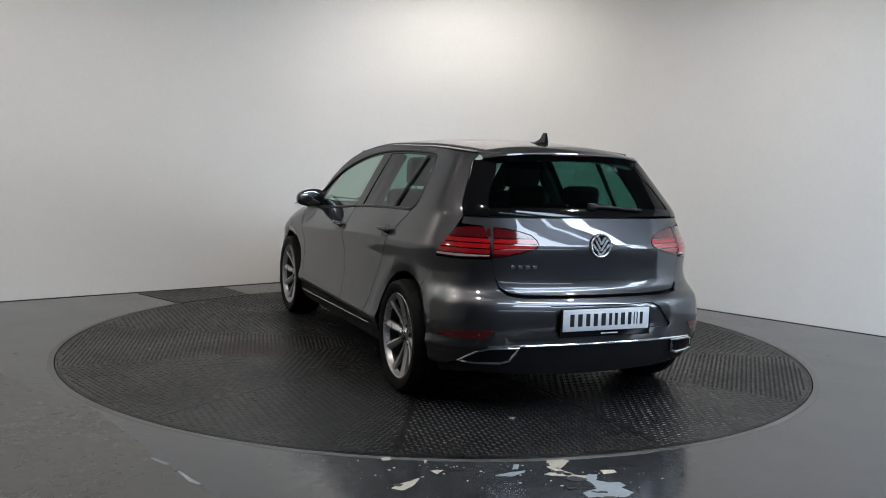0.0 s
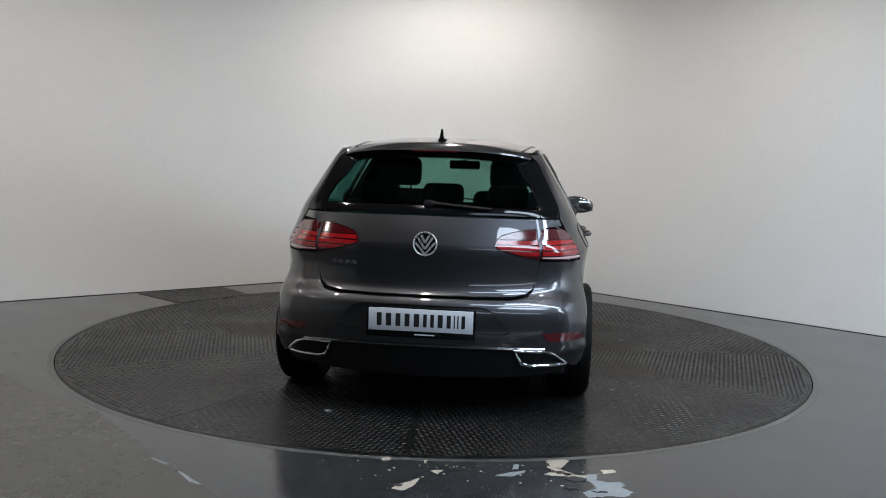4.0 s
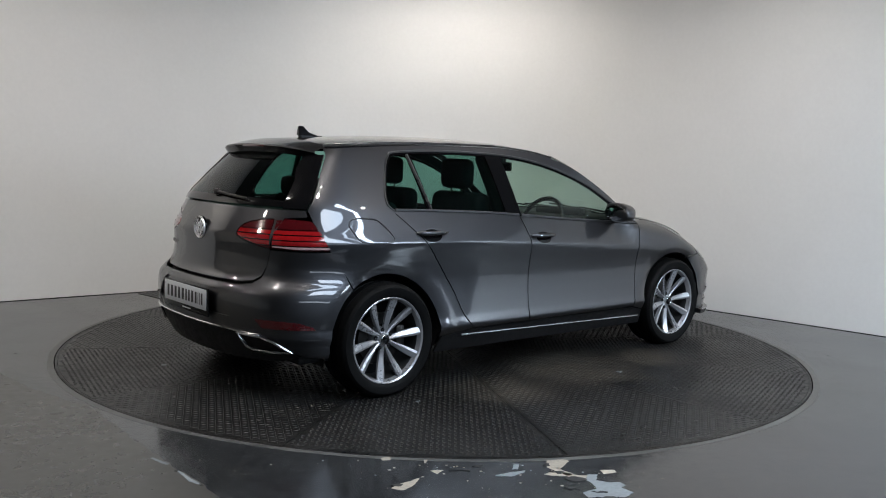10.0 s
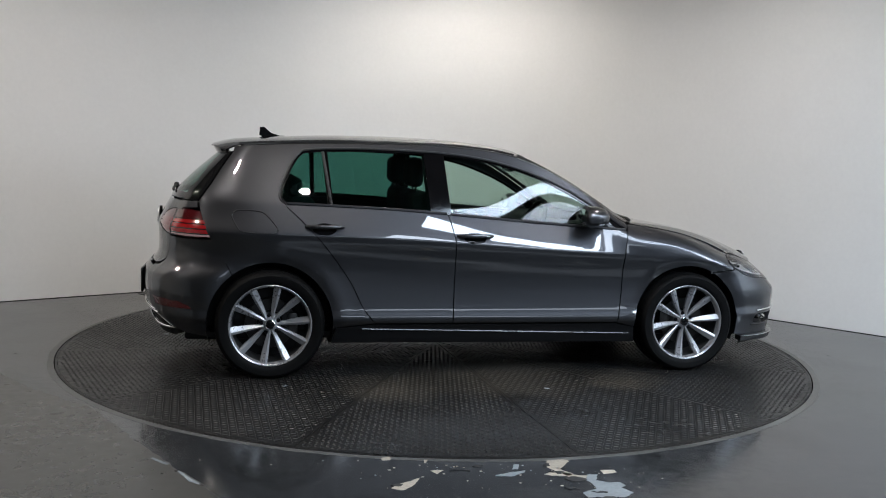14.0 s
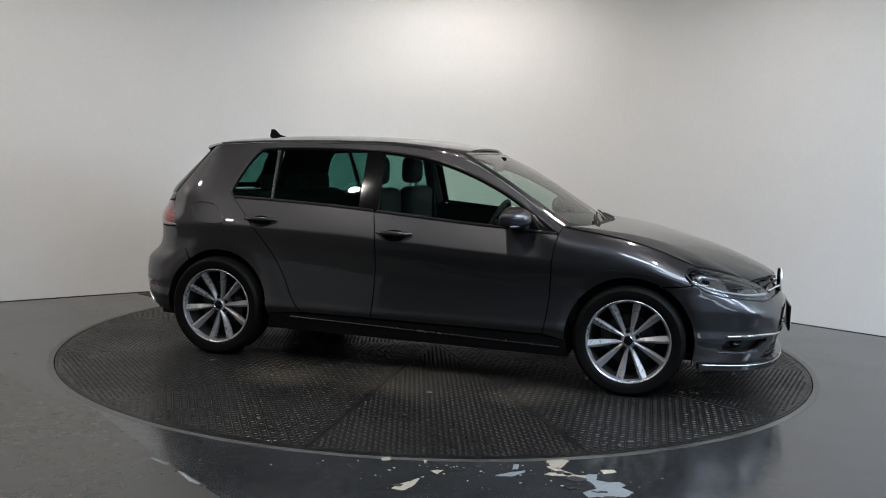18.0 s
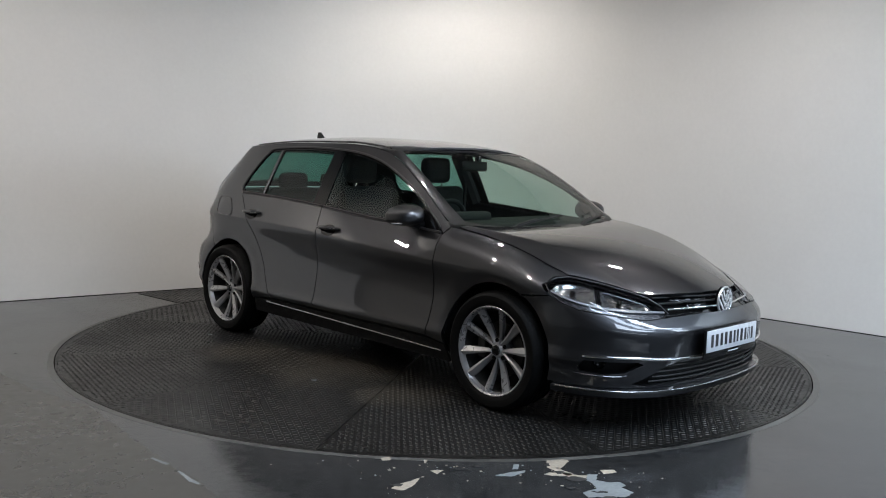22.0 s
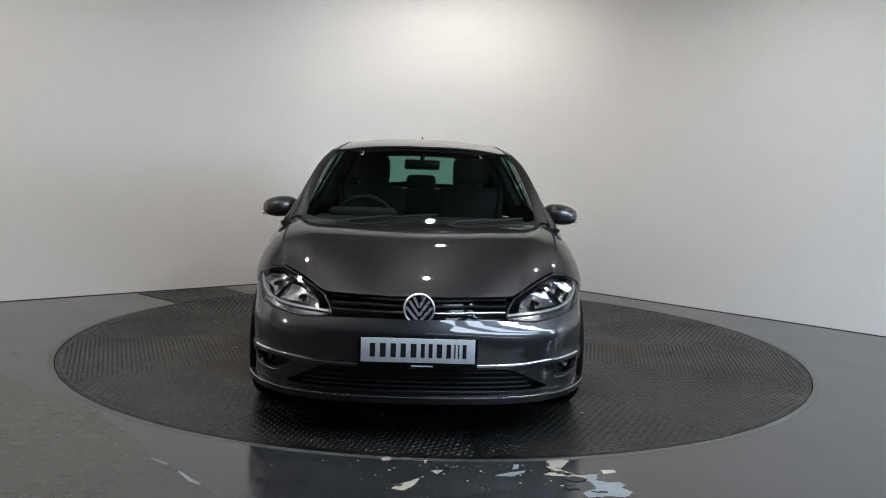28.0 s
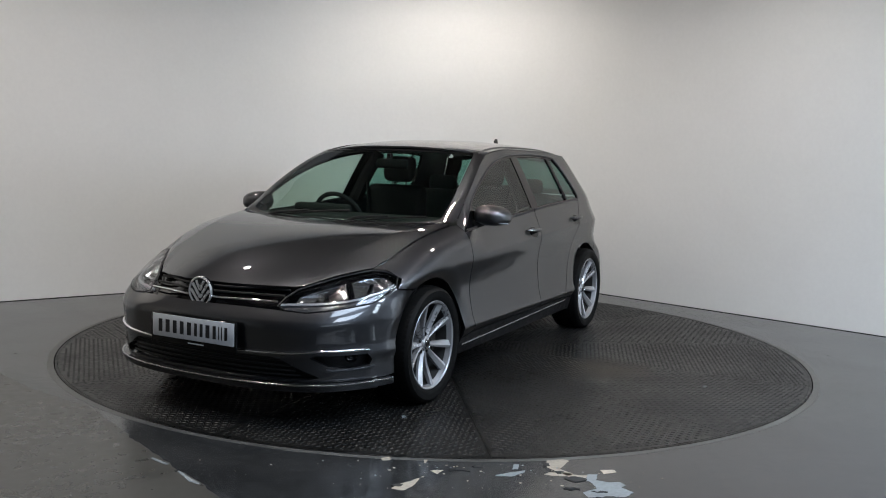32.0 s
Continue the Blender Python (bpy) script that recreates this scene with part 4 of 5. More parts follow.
def side_panes():
    """Outlines of the three panes and the dividers on one side."""
    inner = shrink(DLO, 0.016)
    quarter = clip(inner, (-0.975, 0.9), (-1.018, 1.4))
    rear = clip(clip(inner, (-0.985, 1.4), (-0.942, 0.9)), (-0.362, 0.9), (-0.392, 1.4))
    front = clip(clip(inner, (-0.268, 1.4), (-0.236, 0.9)), (0.61, 0.8), (0.67, 1.2))
    return quarter, rear, front


def handle(parent, x, z, s):
    """A pull handle with its bright cap over a dark cup."""
    h = part("door_handle", sheet(on_side, [(x + 0.062 * math.cos(t) * 1.1, z - 0.008 + 0.034 * math.sin(t)) for t in np.linspace(0, 2 * math.pi, 22)[:-1]], mirror=s, out=0.0015, step=0.015, skirt=0.003, gap=0), BLACK_GLOSS, parent)
    top = at_pts(on_side, [(x - 0.112 + 0.224 * i / 10, z + 0.008) for i in range(11)], 0.0)
    lift = [0.006, 0.018, 0.028, 0.033, 0.035, 0.035, 0.035, 0.033, 0.028, 0.018, 0.006]
    pts = [Vector((p.x, p.y + l, p.z)) for p, l in zip(top, lift)]
    src = tube(pts, [0.007, 0.011, 0.0125, 0.013, 0.0135, 0.0135, 0.0135, 0.013, 0.0125, 0.011, 0.007], 10)
    part("grip", flipped(src) if s else src, PAINT, h)
    line = [p + Vector((0, 0.0105, 0.0)) for p in pts[1:-1]]
    src = tube(line, 0.0022, 6)
    part("chrome_strip", flipped(src) if s else src, CHROME, h, "thin chrome strip")
    return h


def build_sides():
    quarter, rear, front = side_panes()
    for s in (False, True):
        fd = clear_door(FRONT_DOOR, "front_door", s)
        rd = clear_door(REAR_DOOR, "rear_door", s)
        part("front_wing", sheet(on_side, WING, mirror=s, step=0.026, folds=SIDE_FOLDS[:1]), PAINT, car)
        qp = part("quarter_panel", sheet(on_side, QUARTER, mirror=s, step=0.026, folds=SIDE_FOLDS[:1]), PAINT, car)
        # black surround with the panes let into it
        part("window_surround", sheet(on_side, DLO, holes=(quarter, rear, front), mirror=s, out=-0.003, skirt=0.006, gap=0.001, step=0.03), BLACK_GLOSS, car, "gloss black pillar covers and window surround")
        for pane, own in ((quarter, rd), (rear, rd), (front, fd)):
            part("window", sheet(on_side, pane, mirror=s, out=-0.007, skirt=0, gap=-0.003), GLASS_TINT if own is fd else GLASS_DARK, own, "green tinted side window")
        bar = at_pts(on_side, [(-1.006 + 0.043 * i / 8, 1.325 - 0.305 * i / 8) for i in range(9)], 0.0)
        src = tube(bar, 0.009, 6)
        part("divider_bar", flipped(src) if s else src, BELT_TRIM, rd)
        # waist strips and the thin bright line round the glass
        for x0, x1, own in ((-1.22, -0.27, rd), (-0.245, 0.87, fd)):
            src = tube(at_pts(on_side, [(x, z + 0.004) for x, z in belt_between(x0, x1)], 0.002), 0.0085, 6)
            part("waist_strip", flipped(src) if s else src, INK, own)
        src = tube(at_pts(on_side, GLASS_TOP[:-3], 0.0), 0.0065, 6)
        part("window_seal", flipped(src) if s else src, INK, car)
        handle(rd, -1.005, 0.885, s)
        handle(fd, -0.105, 0.845, s)
        # sill and its bright strip
        sill = [(-0.96, 0.2), (0.97, 0.185), (0.95, 0.29), (0.824, SILL_Z), (-0.7, SILL_Z + 0.005), (-0.93, 0.3)]
        sl = part("sill", sheet(on_side, sill, mirror=s), BLACK_MATT, car)
        src = tube(at_pts(on_side, [(-0.78 + 1.7 * i / 20, 0.293 - 0.045 * i / 20) for i in range(21)], 0.002), 0.0055, 6)
        part("sill_strip", flipped(src) if s else src, SATIN, sl, "narrow chrome sill strip")
        if s:
            flap = curve_pts([(-1.535, 0.94), (-1.52, 0.968), (-1.47, 0.978), (-1.37, 0.97), (-1.335, 0.948), (-1.285, 0.895), (-1.272, 0.868), (-1.285, 0.852), (-1.32, 0.848), (-1.46, 0.853), (-1.5, 0.878), (-1.535, 0.94)], 3)[:-1]
            rim = at_pts(on_side, resample(flap, 0.02), 0.0005)
            src = tube(rim, 0.0036, 5, close=True)
            part("filler_flap", flipped(src), INK, qp, "fuel filler flap")


SHIELD_HALF = [(1.062, 0.0), (1.057, 0.2), (1.035, 0.4), (0.99, 0.57), (0.935, 0.675), (0.8, 0.668), (0.65, 0.645), (0.5, 0.616), (0.36, 0.585), (0.242, 0.555), (0.262, 0.3), (0.268, 0.0)]
HOOD_HALF = [(float(x) - 0.004, float(y)) for x, y in zip(LIP_X, LIP_Y)]
RIDGE = [(x, 0.45 + 0.235 * (2.03 - x)) for x in np.linspace(1.98, 1.03, 30)]
HOOD_HALF += [(x, float(EDGE_Y(x)) - 0.003) for x in np.linspace(1.55, 1.0, 9)] + [(0.93, 0.742), (0.955, 0.68), (1.02, 0.56), (1.065, 0.4), (1.088, 0.2), (1.094, 0.0)]


def build_top():
    folds = (RIDGE, [(x, -y) for x, y in RIDGE])
    part("bonnet", sheet(on_bonnet, whole_y(HOOD_HALF), step=0.03, skirt=0.02, folds=folds, across=1), PAINT, car)
    ws = part("windscreen", sheet(on_shield, whole_y(SHIELD_HALF), skirt=0.004, gap=0.004), GLASS_TINT, car, "green tinted windscreen")
    # black band along the top of the screen
    band = [(0.268, 0.0), (0.262, 0.3), (0.242, 0.555), (0.27, 0.56), (0.29, 0.3), (0.3, 0.0)]
    part("shade_band", sheet(on_shield, whole_y(band), out=0.002, skirt=0.001, gap=0), BLACK_GLOSS, ws)
    roof = [(0.262, 0.0), (0.255, 0.3), (0.238, 0.55), (0.2, float(EDGE_Y(0.2)) - 0.001)] + [(x, float(EDGE_Y(x)) - 0.001) for x in np.linspace(0.1, -1.47, 20)] + [(-1.485, 0.49), (-1.505, 0.42), (-1.52, 0.25), (-1.525, 0.0)]
    rf = part("roof", sheet(on_roof, whole_y(roof), gap=0.0, step=0.045), PAINT, car)
    for s in (1, -1):
        src = tube([p for p in at_pts(on_roof, [(x, s * (float(EDGE_Y(x)) - 0.045)) for x in np.linspace(0.2, -1.5, 24)], 0.001)], 0.006, 6)
        part("roof_strip", src, BELT_TRIM, rf)
    # front pillars between the screen and the door glass
    n = 14
    xs = np.linspace(0.935, 0.24, n)
    inner_y = np.interp(xs, [p[0] for p in SHIELD_HALF[4:10]][::-1], [p[1] for p in SHIELD_HALF[4:10]][::-1])
    inner = at_pts(on_shield, list(zip(xs, inner_y + 0.003)))
    xo = np.linspace(0.9, 0.2, n)
    outer = at_pts(on_side, [(x, float(EDGE_Z(x)) - 0.003) for x in xo])
    mid = [(a + b) / 2 + Vector((0, 0.006, 0.008)) for a, b in zip(inner, outer)]
    pair("front_pillar", loft(inner, mid, outer), PAINT, car)
    # dark scuttle between bonnet and screen
    ys = np.linspace(-0.7, 0.7, 25)
    hood_rear = HOOD_HALF[::-1][:6]
    hx = np.interp(np.abs(ys), [p[1] for p in hood_rear], [p[0] for p in hood_rear])
    sx = np.interp(np.abs(ys), [p[1] for p in SHIELD_HALF[:5]] + [0.75], [p[0] for p in SHIELD_HALF[:5]] + [0.88])
    a = [p - Vector((0, 0, 0.012)) for p in at_pts(on_bonnet, list(zip(hx + 0.02, ys)))]
    b = [p + Vector((0, 0, 0.001)) for p in at_pts(on_shield, list(zip(sx - 0.02, ys)))]
    sc = part("scuttle", loft(b, a), BLACK_MATT, car)
    for pivot, tip in (((1.05, -0.5), (0.98, 0.1)), ((1.08, 0.12), (0.93, 0.6))):
        ts = np.linspace(0, 1, 12)
        pts = at_pts(on_shield, [(pivot[0] + (tip[0] - pivot[0]) * t, pivot[1] + (tip[1] - pivot[1]) * t) for t in ts], 0.012)
        w = part("wiper", tube(pts, 0.006, 6), BLACK_MATT, sc)
        part("wiper_arm", tube([pts[0] + Vector((0.02, 0, 0.0)), pts[2] + Vector((0.02, 0, 0.02)), pts[6] + Vector((0, 0, 0.012))], [0.012, 0.009, 0.006], 6), BLACK_MATT, w)
    # fin aerial
    fin = [(-1.2, 0.0), (-1.33, 0.0), (-1.375, 0.012), (-1.37, 0.066), (-1.34, 0.066), (-1.3, 0.03)]
    z0 = float(ROOF_Z(-1.28)) - 0.006
    bm = bmesh.new()
    lv = [bm.verts.new((x, 0.013 if z < 0.02 else 0.0045, z0 + z)) for x, z in fin]
    rv = [bm.verts.new((x, -0.013 if z < 0.02 else -0.0045, z0 + z)) for x, z in fin]
    bm.faces.new(lv), bm.faces.new(rv[::-1])
    for i in range(len(fin)):
        j = (i + 1) % len(fin)
        bm.faces.new((lv[i], rv[i], rv[j], lv[j]))
    bmesh.ops.recalc_face_normals(bm, faces=bm.faces)
    bm = merged(bm, box(0.15, 0.045, 0.014, (-1.285, 0, z0 + 0.006), 0.006))
    part("aerial_fin", bm, BLACK_GLOSS, car, "black shark-fin aerial")


def plate(parent, x, z, s):
    """A number plate in its black holder; its characters are plain bars."""
    holder = part("plate_holder", box(0.012, 0.545, 0.15, (x, 0, z - 0.014), 0.004), BLACK_GLOSS, parent)
    sh = part("plate_sheet", box(0.004, 0.52, 0.112, (x + s * 0.0075, 0, z), 0.0015), PLATE_WHITE, holder, "white plate sheet")
    widths = [0.037, 0.04, 0.037, 0.037, 0.04, 0.027, 0.027, 0.037, 0.03, 0.009, 0.009, 0.027]
    gap = 0.0085
    y = -(sum(widths) + gap * 11) / 2
    for w in widths:
        h, dz = (0.011, -0.026) if w < 0.01 and w == widths[9] and y < 0.2 and abs(y - 0.148) < 0.012 else (0.064, 0.0)
        part("bar", box(0.0012, w * 0.66, h, (x + s * 0.0098, s * (y + w / 2), z + dz)), INK, sh)
        y += w + gap
    part("maker_bar", box(0.0012, 0.1, 0.006, (x + s * 0.0066, 0.02 * s, z - 0.072)), PLATE_WHITE, holder)


def emblem(parent, x, z, r, s, lean):
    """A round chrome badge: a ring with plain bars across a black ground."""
    turn = Matrix.Rotation(lean, 4, "Y")
    here = Matrix.Translation((x, 0, z)) @ turn

    def put(src):
        return [tuple(here @ Vector((s * v[1], v[0], v[2]))) for v in src[0]], src[1]
    ground = part("badge_ground", put(lathe([(0.0, 0.004), (r * 0.9, 0.004), (r, 0.0), (r, -0.012)], 40)), BLACK_GLOSS, parent)
    ring = [(r * 0.86, 0.003), (r * 0.88, 0.009), (r * 0.95, 0.011), (r * 1.0, 0.007), (r * 1.0, 0.0)]
    part("badge_ring", put(lathe(ring, 40)), BADGE, ground, "chrome badge ring")
    for a, b in (((-0.34, 0.72), (0.0, 0.08)), ((0.34, 0.72), (0.0, 0.08)), ((-0.62, 0.5), (0.0, -0.42)), ((0.62, 0.5), (0.0, -0.42)), ((-0.8, 0.1), (0.0, -0.86)), ((0.8, 0.1), (0.0, -0.86))):
        va, vb = Vector((a[0] * r, 0, a[1] * r)), Vector((b[0] * r, 0, b[1] * r))
        d = (vb - va).normalized()
        nrm = Vector((-d.z, 0, d.x)) * r * 0.085
        vs = [va + nrm, va - nrm, vb - nrm, vb + nrm]
        vs = [Vector((v.x, 0.004, v.z)) for v in vs] + [Vector((v.x, 0.009, v.z)) for v in vs]
        fs = [(4, 5, 6, 7), (0, 1, 5, 4), (1, 2, 6, 5), (2, 3, 7, 6), (3, 0, 4, 7)]
        part("badge_bar", put((vs, fs)), BADGE, ground)


def half_band(z0s, z1s, aa):
    """A band on the unrolled nose or tail, between two height lines."""
    return [(a, z) for a, z in zip(aa, z0s)] + [(a, z) for a, z in list(zip(aa, z1s))[::-1]]


def build_front():
    holes = [whole(LOW_GRILLE), FOG_HOLE, [(-a, b) for a, b in FOG_HOLE]]
    fb = part("front_bumper", sheet(round_front, whole(F_BUMPER), holes=holes, skirt=0.02, step=0.026, folds=([(-1.1, 0.505), (1.1, 0.505)],)), PAINT, car)
    # lip below, standing a little proud
    aa = list(np.linspace(-1.0, 1.0, 41))
    part("front_lip", sheet(round_front, half_band([0.192] * 41, [0.223] * 41, aa), out=0.03, skirt=0.05, gap=0, step=0.03), PAINT, fb, "body-coloured chin spoiler")
    # bright metal rod stands in for the wall's reflection along the painted ledge
    part("lip_highlight", tube(at_pts(round_front, [(a, 0.221) for a in np.linspace(-0.98, 0.98, 60)], 0.029), 0.0046, 8), SATIN, fb, "bright rod drawn as the highlight on the chin spoiler's upper edge")
    part("chin", sheet(round_front, half_band([0.15] * 39, [0.192] * 39, list(np.linspace(-0.95, 0.95, 39))), out=-0.03, skirt=0, gap=0, step=0.05), BLACK_MATT, fb)
    # lower grille
    lg = part("lower_grille", sheet(round_front, shrink(whole(LOW_GRILLE), -0.02), out=-0.05, skirt=0, gap=0), BLACK_MATT, fb)
    for z, w in ((0.325, 0.47), (0.3, 0.5), (0.275, 0.52), (0.252, 0.54)):
        pts = at_pts(round_front, [(a, z) for a in np.linspace(-w, w, 41)], -0.017)
        part("grille_slat", tube(pts, 0.0055, 6), BLACK_MATT, lg)
    for s in (1, -1):
        fog = part("fog_recess", sheet(round_front, shrink([(s * a, b) for a, b in FOG_HOLE], -0.012), out=-0.045, skirt=0, gap=0, step=0.02), BLACK_MATT, fb)
        c = at_pts(round_front, [(s * 0.79, 0.328)], -0.036)[0]
        d = (c - Vector((1.2, 0, c.z))).normalized()
        rot = d.to_track_quat("Y", "Z").to_matrix().to_4x4()
        lamp = lathe([(0.0, -0.004), (0.016, -0.001), (0.024, 0.004), (0.028, 0.008), (0.031, 0.004), (0.031, -0.02)], 24)
        part("fog_lamp", ([tuple(c + rot @ Vector(v)) for v in lamp[0]], lamp[1]), BLACK_GLOSS, fog, "small round fog lamp")
        strip = [(s * a, z) for a, z in ((0.865, 0.377), (0.8, 0.379), (0.7, 0.38), (0.617, 0.379), (0.54, 0.373), (0.472, 0.368), (0.345, 0.365), (0.2, 0.364), (0.0, 0.364))]
        part("chrome_strip", tube(at_pts(round_front, curve_pts(strip, 4), 0.002), 0.0072, 10), CHROME, fb, "chrome bumper strip")
        blade = [(s * a, z) for a, z in ((0.9, 0.288), (0.8, 0.283), (0.7, 0.283), (0.66, 0.29))]
        part("fog_trim", tube(at_pts(round_front, curve_pts(blade, 4), 0.001), 0.005, 6), PAINT, fb)
    # upper grille with two bars, one of them bright
    ug = [(0, 0.672), (0.119, 0.672), (0.28, 0.67), (0.43, 0.66), (0.49, 0.648), (0.44, 0.615), (0.41, 0.575), (0.234, 0.58), (0, 0.583)]
    g = part("upper_grille", sheet(round_front, whole(ug), out=-0.025, skirt=0, gap=-0.01), BLACK_GLOSS, car)
    for z, w, r, m, o in ((0.655, 0.46, 0.006, BLACK_MATT, -0.01), (0.63, 0.44, 0.006, BLACK_MATT, -0.01), (0.6, 0.418, 0.0085, CHROME, 0.0)):
        for s in (1, -1):
            pts = at_pts(round_front, [(s * a, z + 0.004 * (1 - a / w)) for a in np.linspace(0.06, w, 16)], o)
            if m is CHROME:
                part("grille_bar", tube(at_pts(round_front, [(s * a, z + 0.004 * (1 - a / w)) for a in np.linspace(0.06, w, 30)], 0.0), 0.0062, 10), m, g, "chrome grille bar")
            else:
                part("grille_bar", tube(pts, r, 8), m, g)
    emblem(g, 2.152, 0.624, 0.0735, 1, 0.0)
    plate(fb, 2.203, 0.441, 1)
    for s in (1, -1):
        headlight(s)


def headlight(s):
    poly = [(s * a, z) for a, z in HEADLIGHT]

    def on(pts):
        return [(s * a, z) for a, z in pts]
    hl = part("headlight", sheet(round_front, shrink(poly, -0.004), out=-0.075, skirt=0, gap=0, step=0.03), LAMP_GREY, car, "clear headlamp with bright reflectors")
    part("lens", sheet(round_front, poly, out=0.001, skirt=0.004, gap=0.004, step=0.025), CLEAR, hl)
    part("lamp_seal", tube(at_pts(round_front, resample(shrink(poly, 0.002), 0.03), -0.001), 0.0036, 6, close=True), INK, hl)
    # black upper brow, and the pale ledge that runs along the foot of both chambers
    brow = [(0.46, 0.628), (0.51, 0.652), (0.6, 0.679), (0.735, 0.708), (0.87, 0.729), (0.93, 0.735), (1.0, 0.73), (1.055, 0.711), (1.0, 0.724), (0.93, 0.729), (0.87, 0.722), (0.78, 0.707), (0.7, 0.692), (0.6, 0.668), (0.52, 0.645)]
    part("brow", sheet(round_front, on(brow), out=-0.012, skirt=0.05, gap=0, step=0.02), BLACK_GLOSS, hl)
    low = [(0.43, 0.586), (0.47, 0.572), (0.561, 0.566), (0.668, 0.578), (0.763, 0.591), (0.886, 0.606), (0.965, 0.63), (1.03, 0.667), (0.95, 0.642), (0.86, 0.622), (0.75, 0.606), (0.6, 0.594), (0.5, 0.591)]
    part("bezel", sheet(round_front, on(low), out=-0.02, skirt=0.04, gap=0, step=0.02), LAMP_GREY, hl)
    guide = [(0.43, 0.594), (0.52, 0.599), (0.62, 0.603), (0.75, 0.614), (0.86, 0.63), (0.95, 0.65), (1.035, 0.68)]
    g = curve_pts(guide, 4)
    part("light_guide", sheet(round_front, on([(a, z - 0.0045) for a, z in g] + [(a, z + 0.0045) for a, z in g[::-1]]), out=-0.012, skirt=0.03, gap=0, step=0.015), FROSTED, hl, "frosted running-light strip")
    # two chambers: a bright stepped bowl, its rim and a bulb with a cap
    for ring in ([(0.8, 0.628), (0.87, 0.64), (0.97, 0.664), (1.03, 0.688), (1.0, 0.713), (0.93, 0.718), (0.86, 0.711), (0.79, 0.695)],
                 [(0.5, 0.604), (0.6, 0.611), (0.73, 0.622), (0.765, 0.63), (0.755, 0.69), (0.7, 0.68), (0.6, 0.656), (0.52, 0.632)]):
        bowl = sheet(round_front, on(ring), out=-0.022, skirt=0, gap=0, step=0.012)
        v = bowl[0]
        c = v.mean(0)
        r = np.sqrt(((v - c) ** 2).sum(1))
        dep = 0.055 * np.clip(1 - (r / (r.max() * 0.8)) ** 2, 0, 1)
        dep = np.floor(dep / 0.009) * 0.009 * 0.35 + dep * 0.65
        axis = np.array([0.9, s * 0.42, 0.0])
        part("reflector", (v - dep[:, None] * axis, bowl[1]), LAMP_BRIGHT, hl, "bright stepped reflector")
        part("bowl_rim", tube(at_pts(round_front, resample(on(ring), 0.02), -0.02), 0.0025, 6, close=True), LAMP_GREY, hl)
        cc = Vector(c) - Vector(axis) * 0.045
        bulb = lathe([(0.0, 0.04), (0.01, 0.038), (0.0125, 0.03), (0.012, 0.0)], 12)
        part("bulb", ([tuple(cc + Vector((v_[1], v_[0] + s * v_[1] * 0.45, v_[2]))) for v_ in bulb[0]], bulb[1]), BLACK_GLOSS, hl)
    part("divider", sheet(round_front, on([(0.77, 0.626), (0.797, 0.63), (0.787, 0.698), (0.76, 0.693)]), out=-0.016, skirt=0.05, gap=0, step=0.015), BLACK_GLOSS, hl)


def ribbon(fun, pts, h, out, skirt=0.008):
    """A flat strip of height h that follows a line on a surface."""
    n = len(pts)
    hh = [h * 0.5 * min(1.0, 0.25 + 6.0 * min(i, n - 1 - i) / n) for i in range(n)]
    lo = [(a, z - e) for (a, z), e in zip(pts, hh)]
    hi = [(a, z + e) for (a, z), e in zip(pts, hh)]
    return sheet(fun, lo + hi[::-1], out=out, skirt=skirt, gap=0, step=0.014)


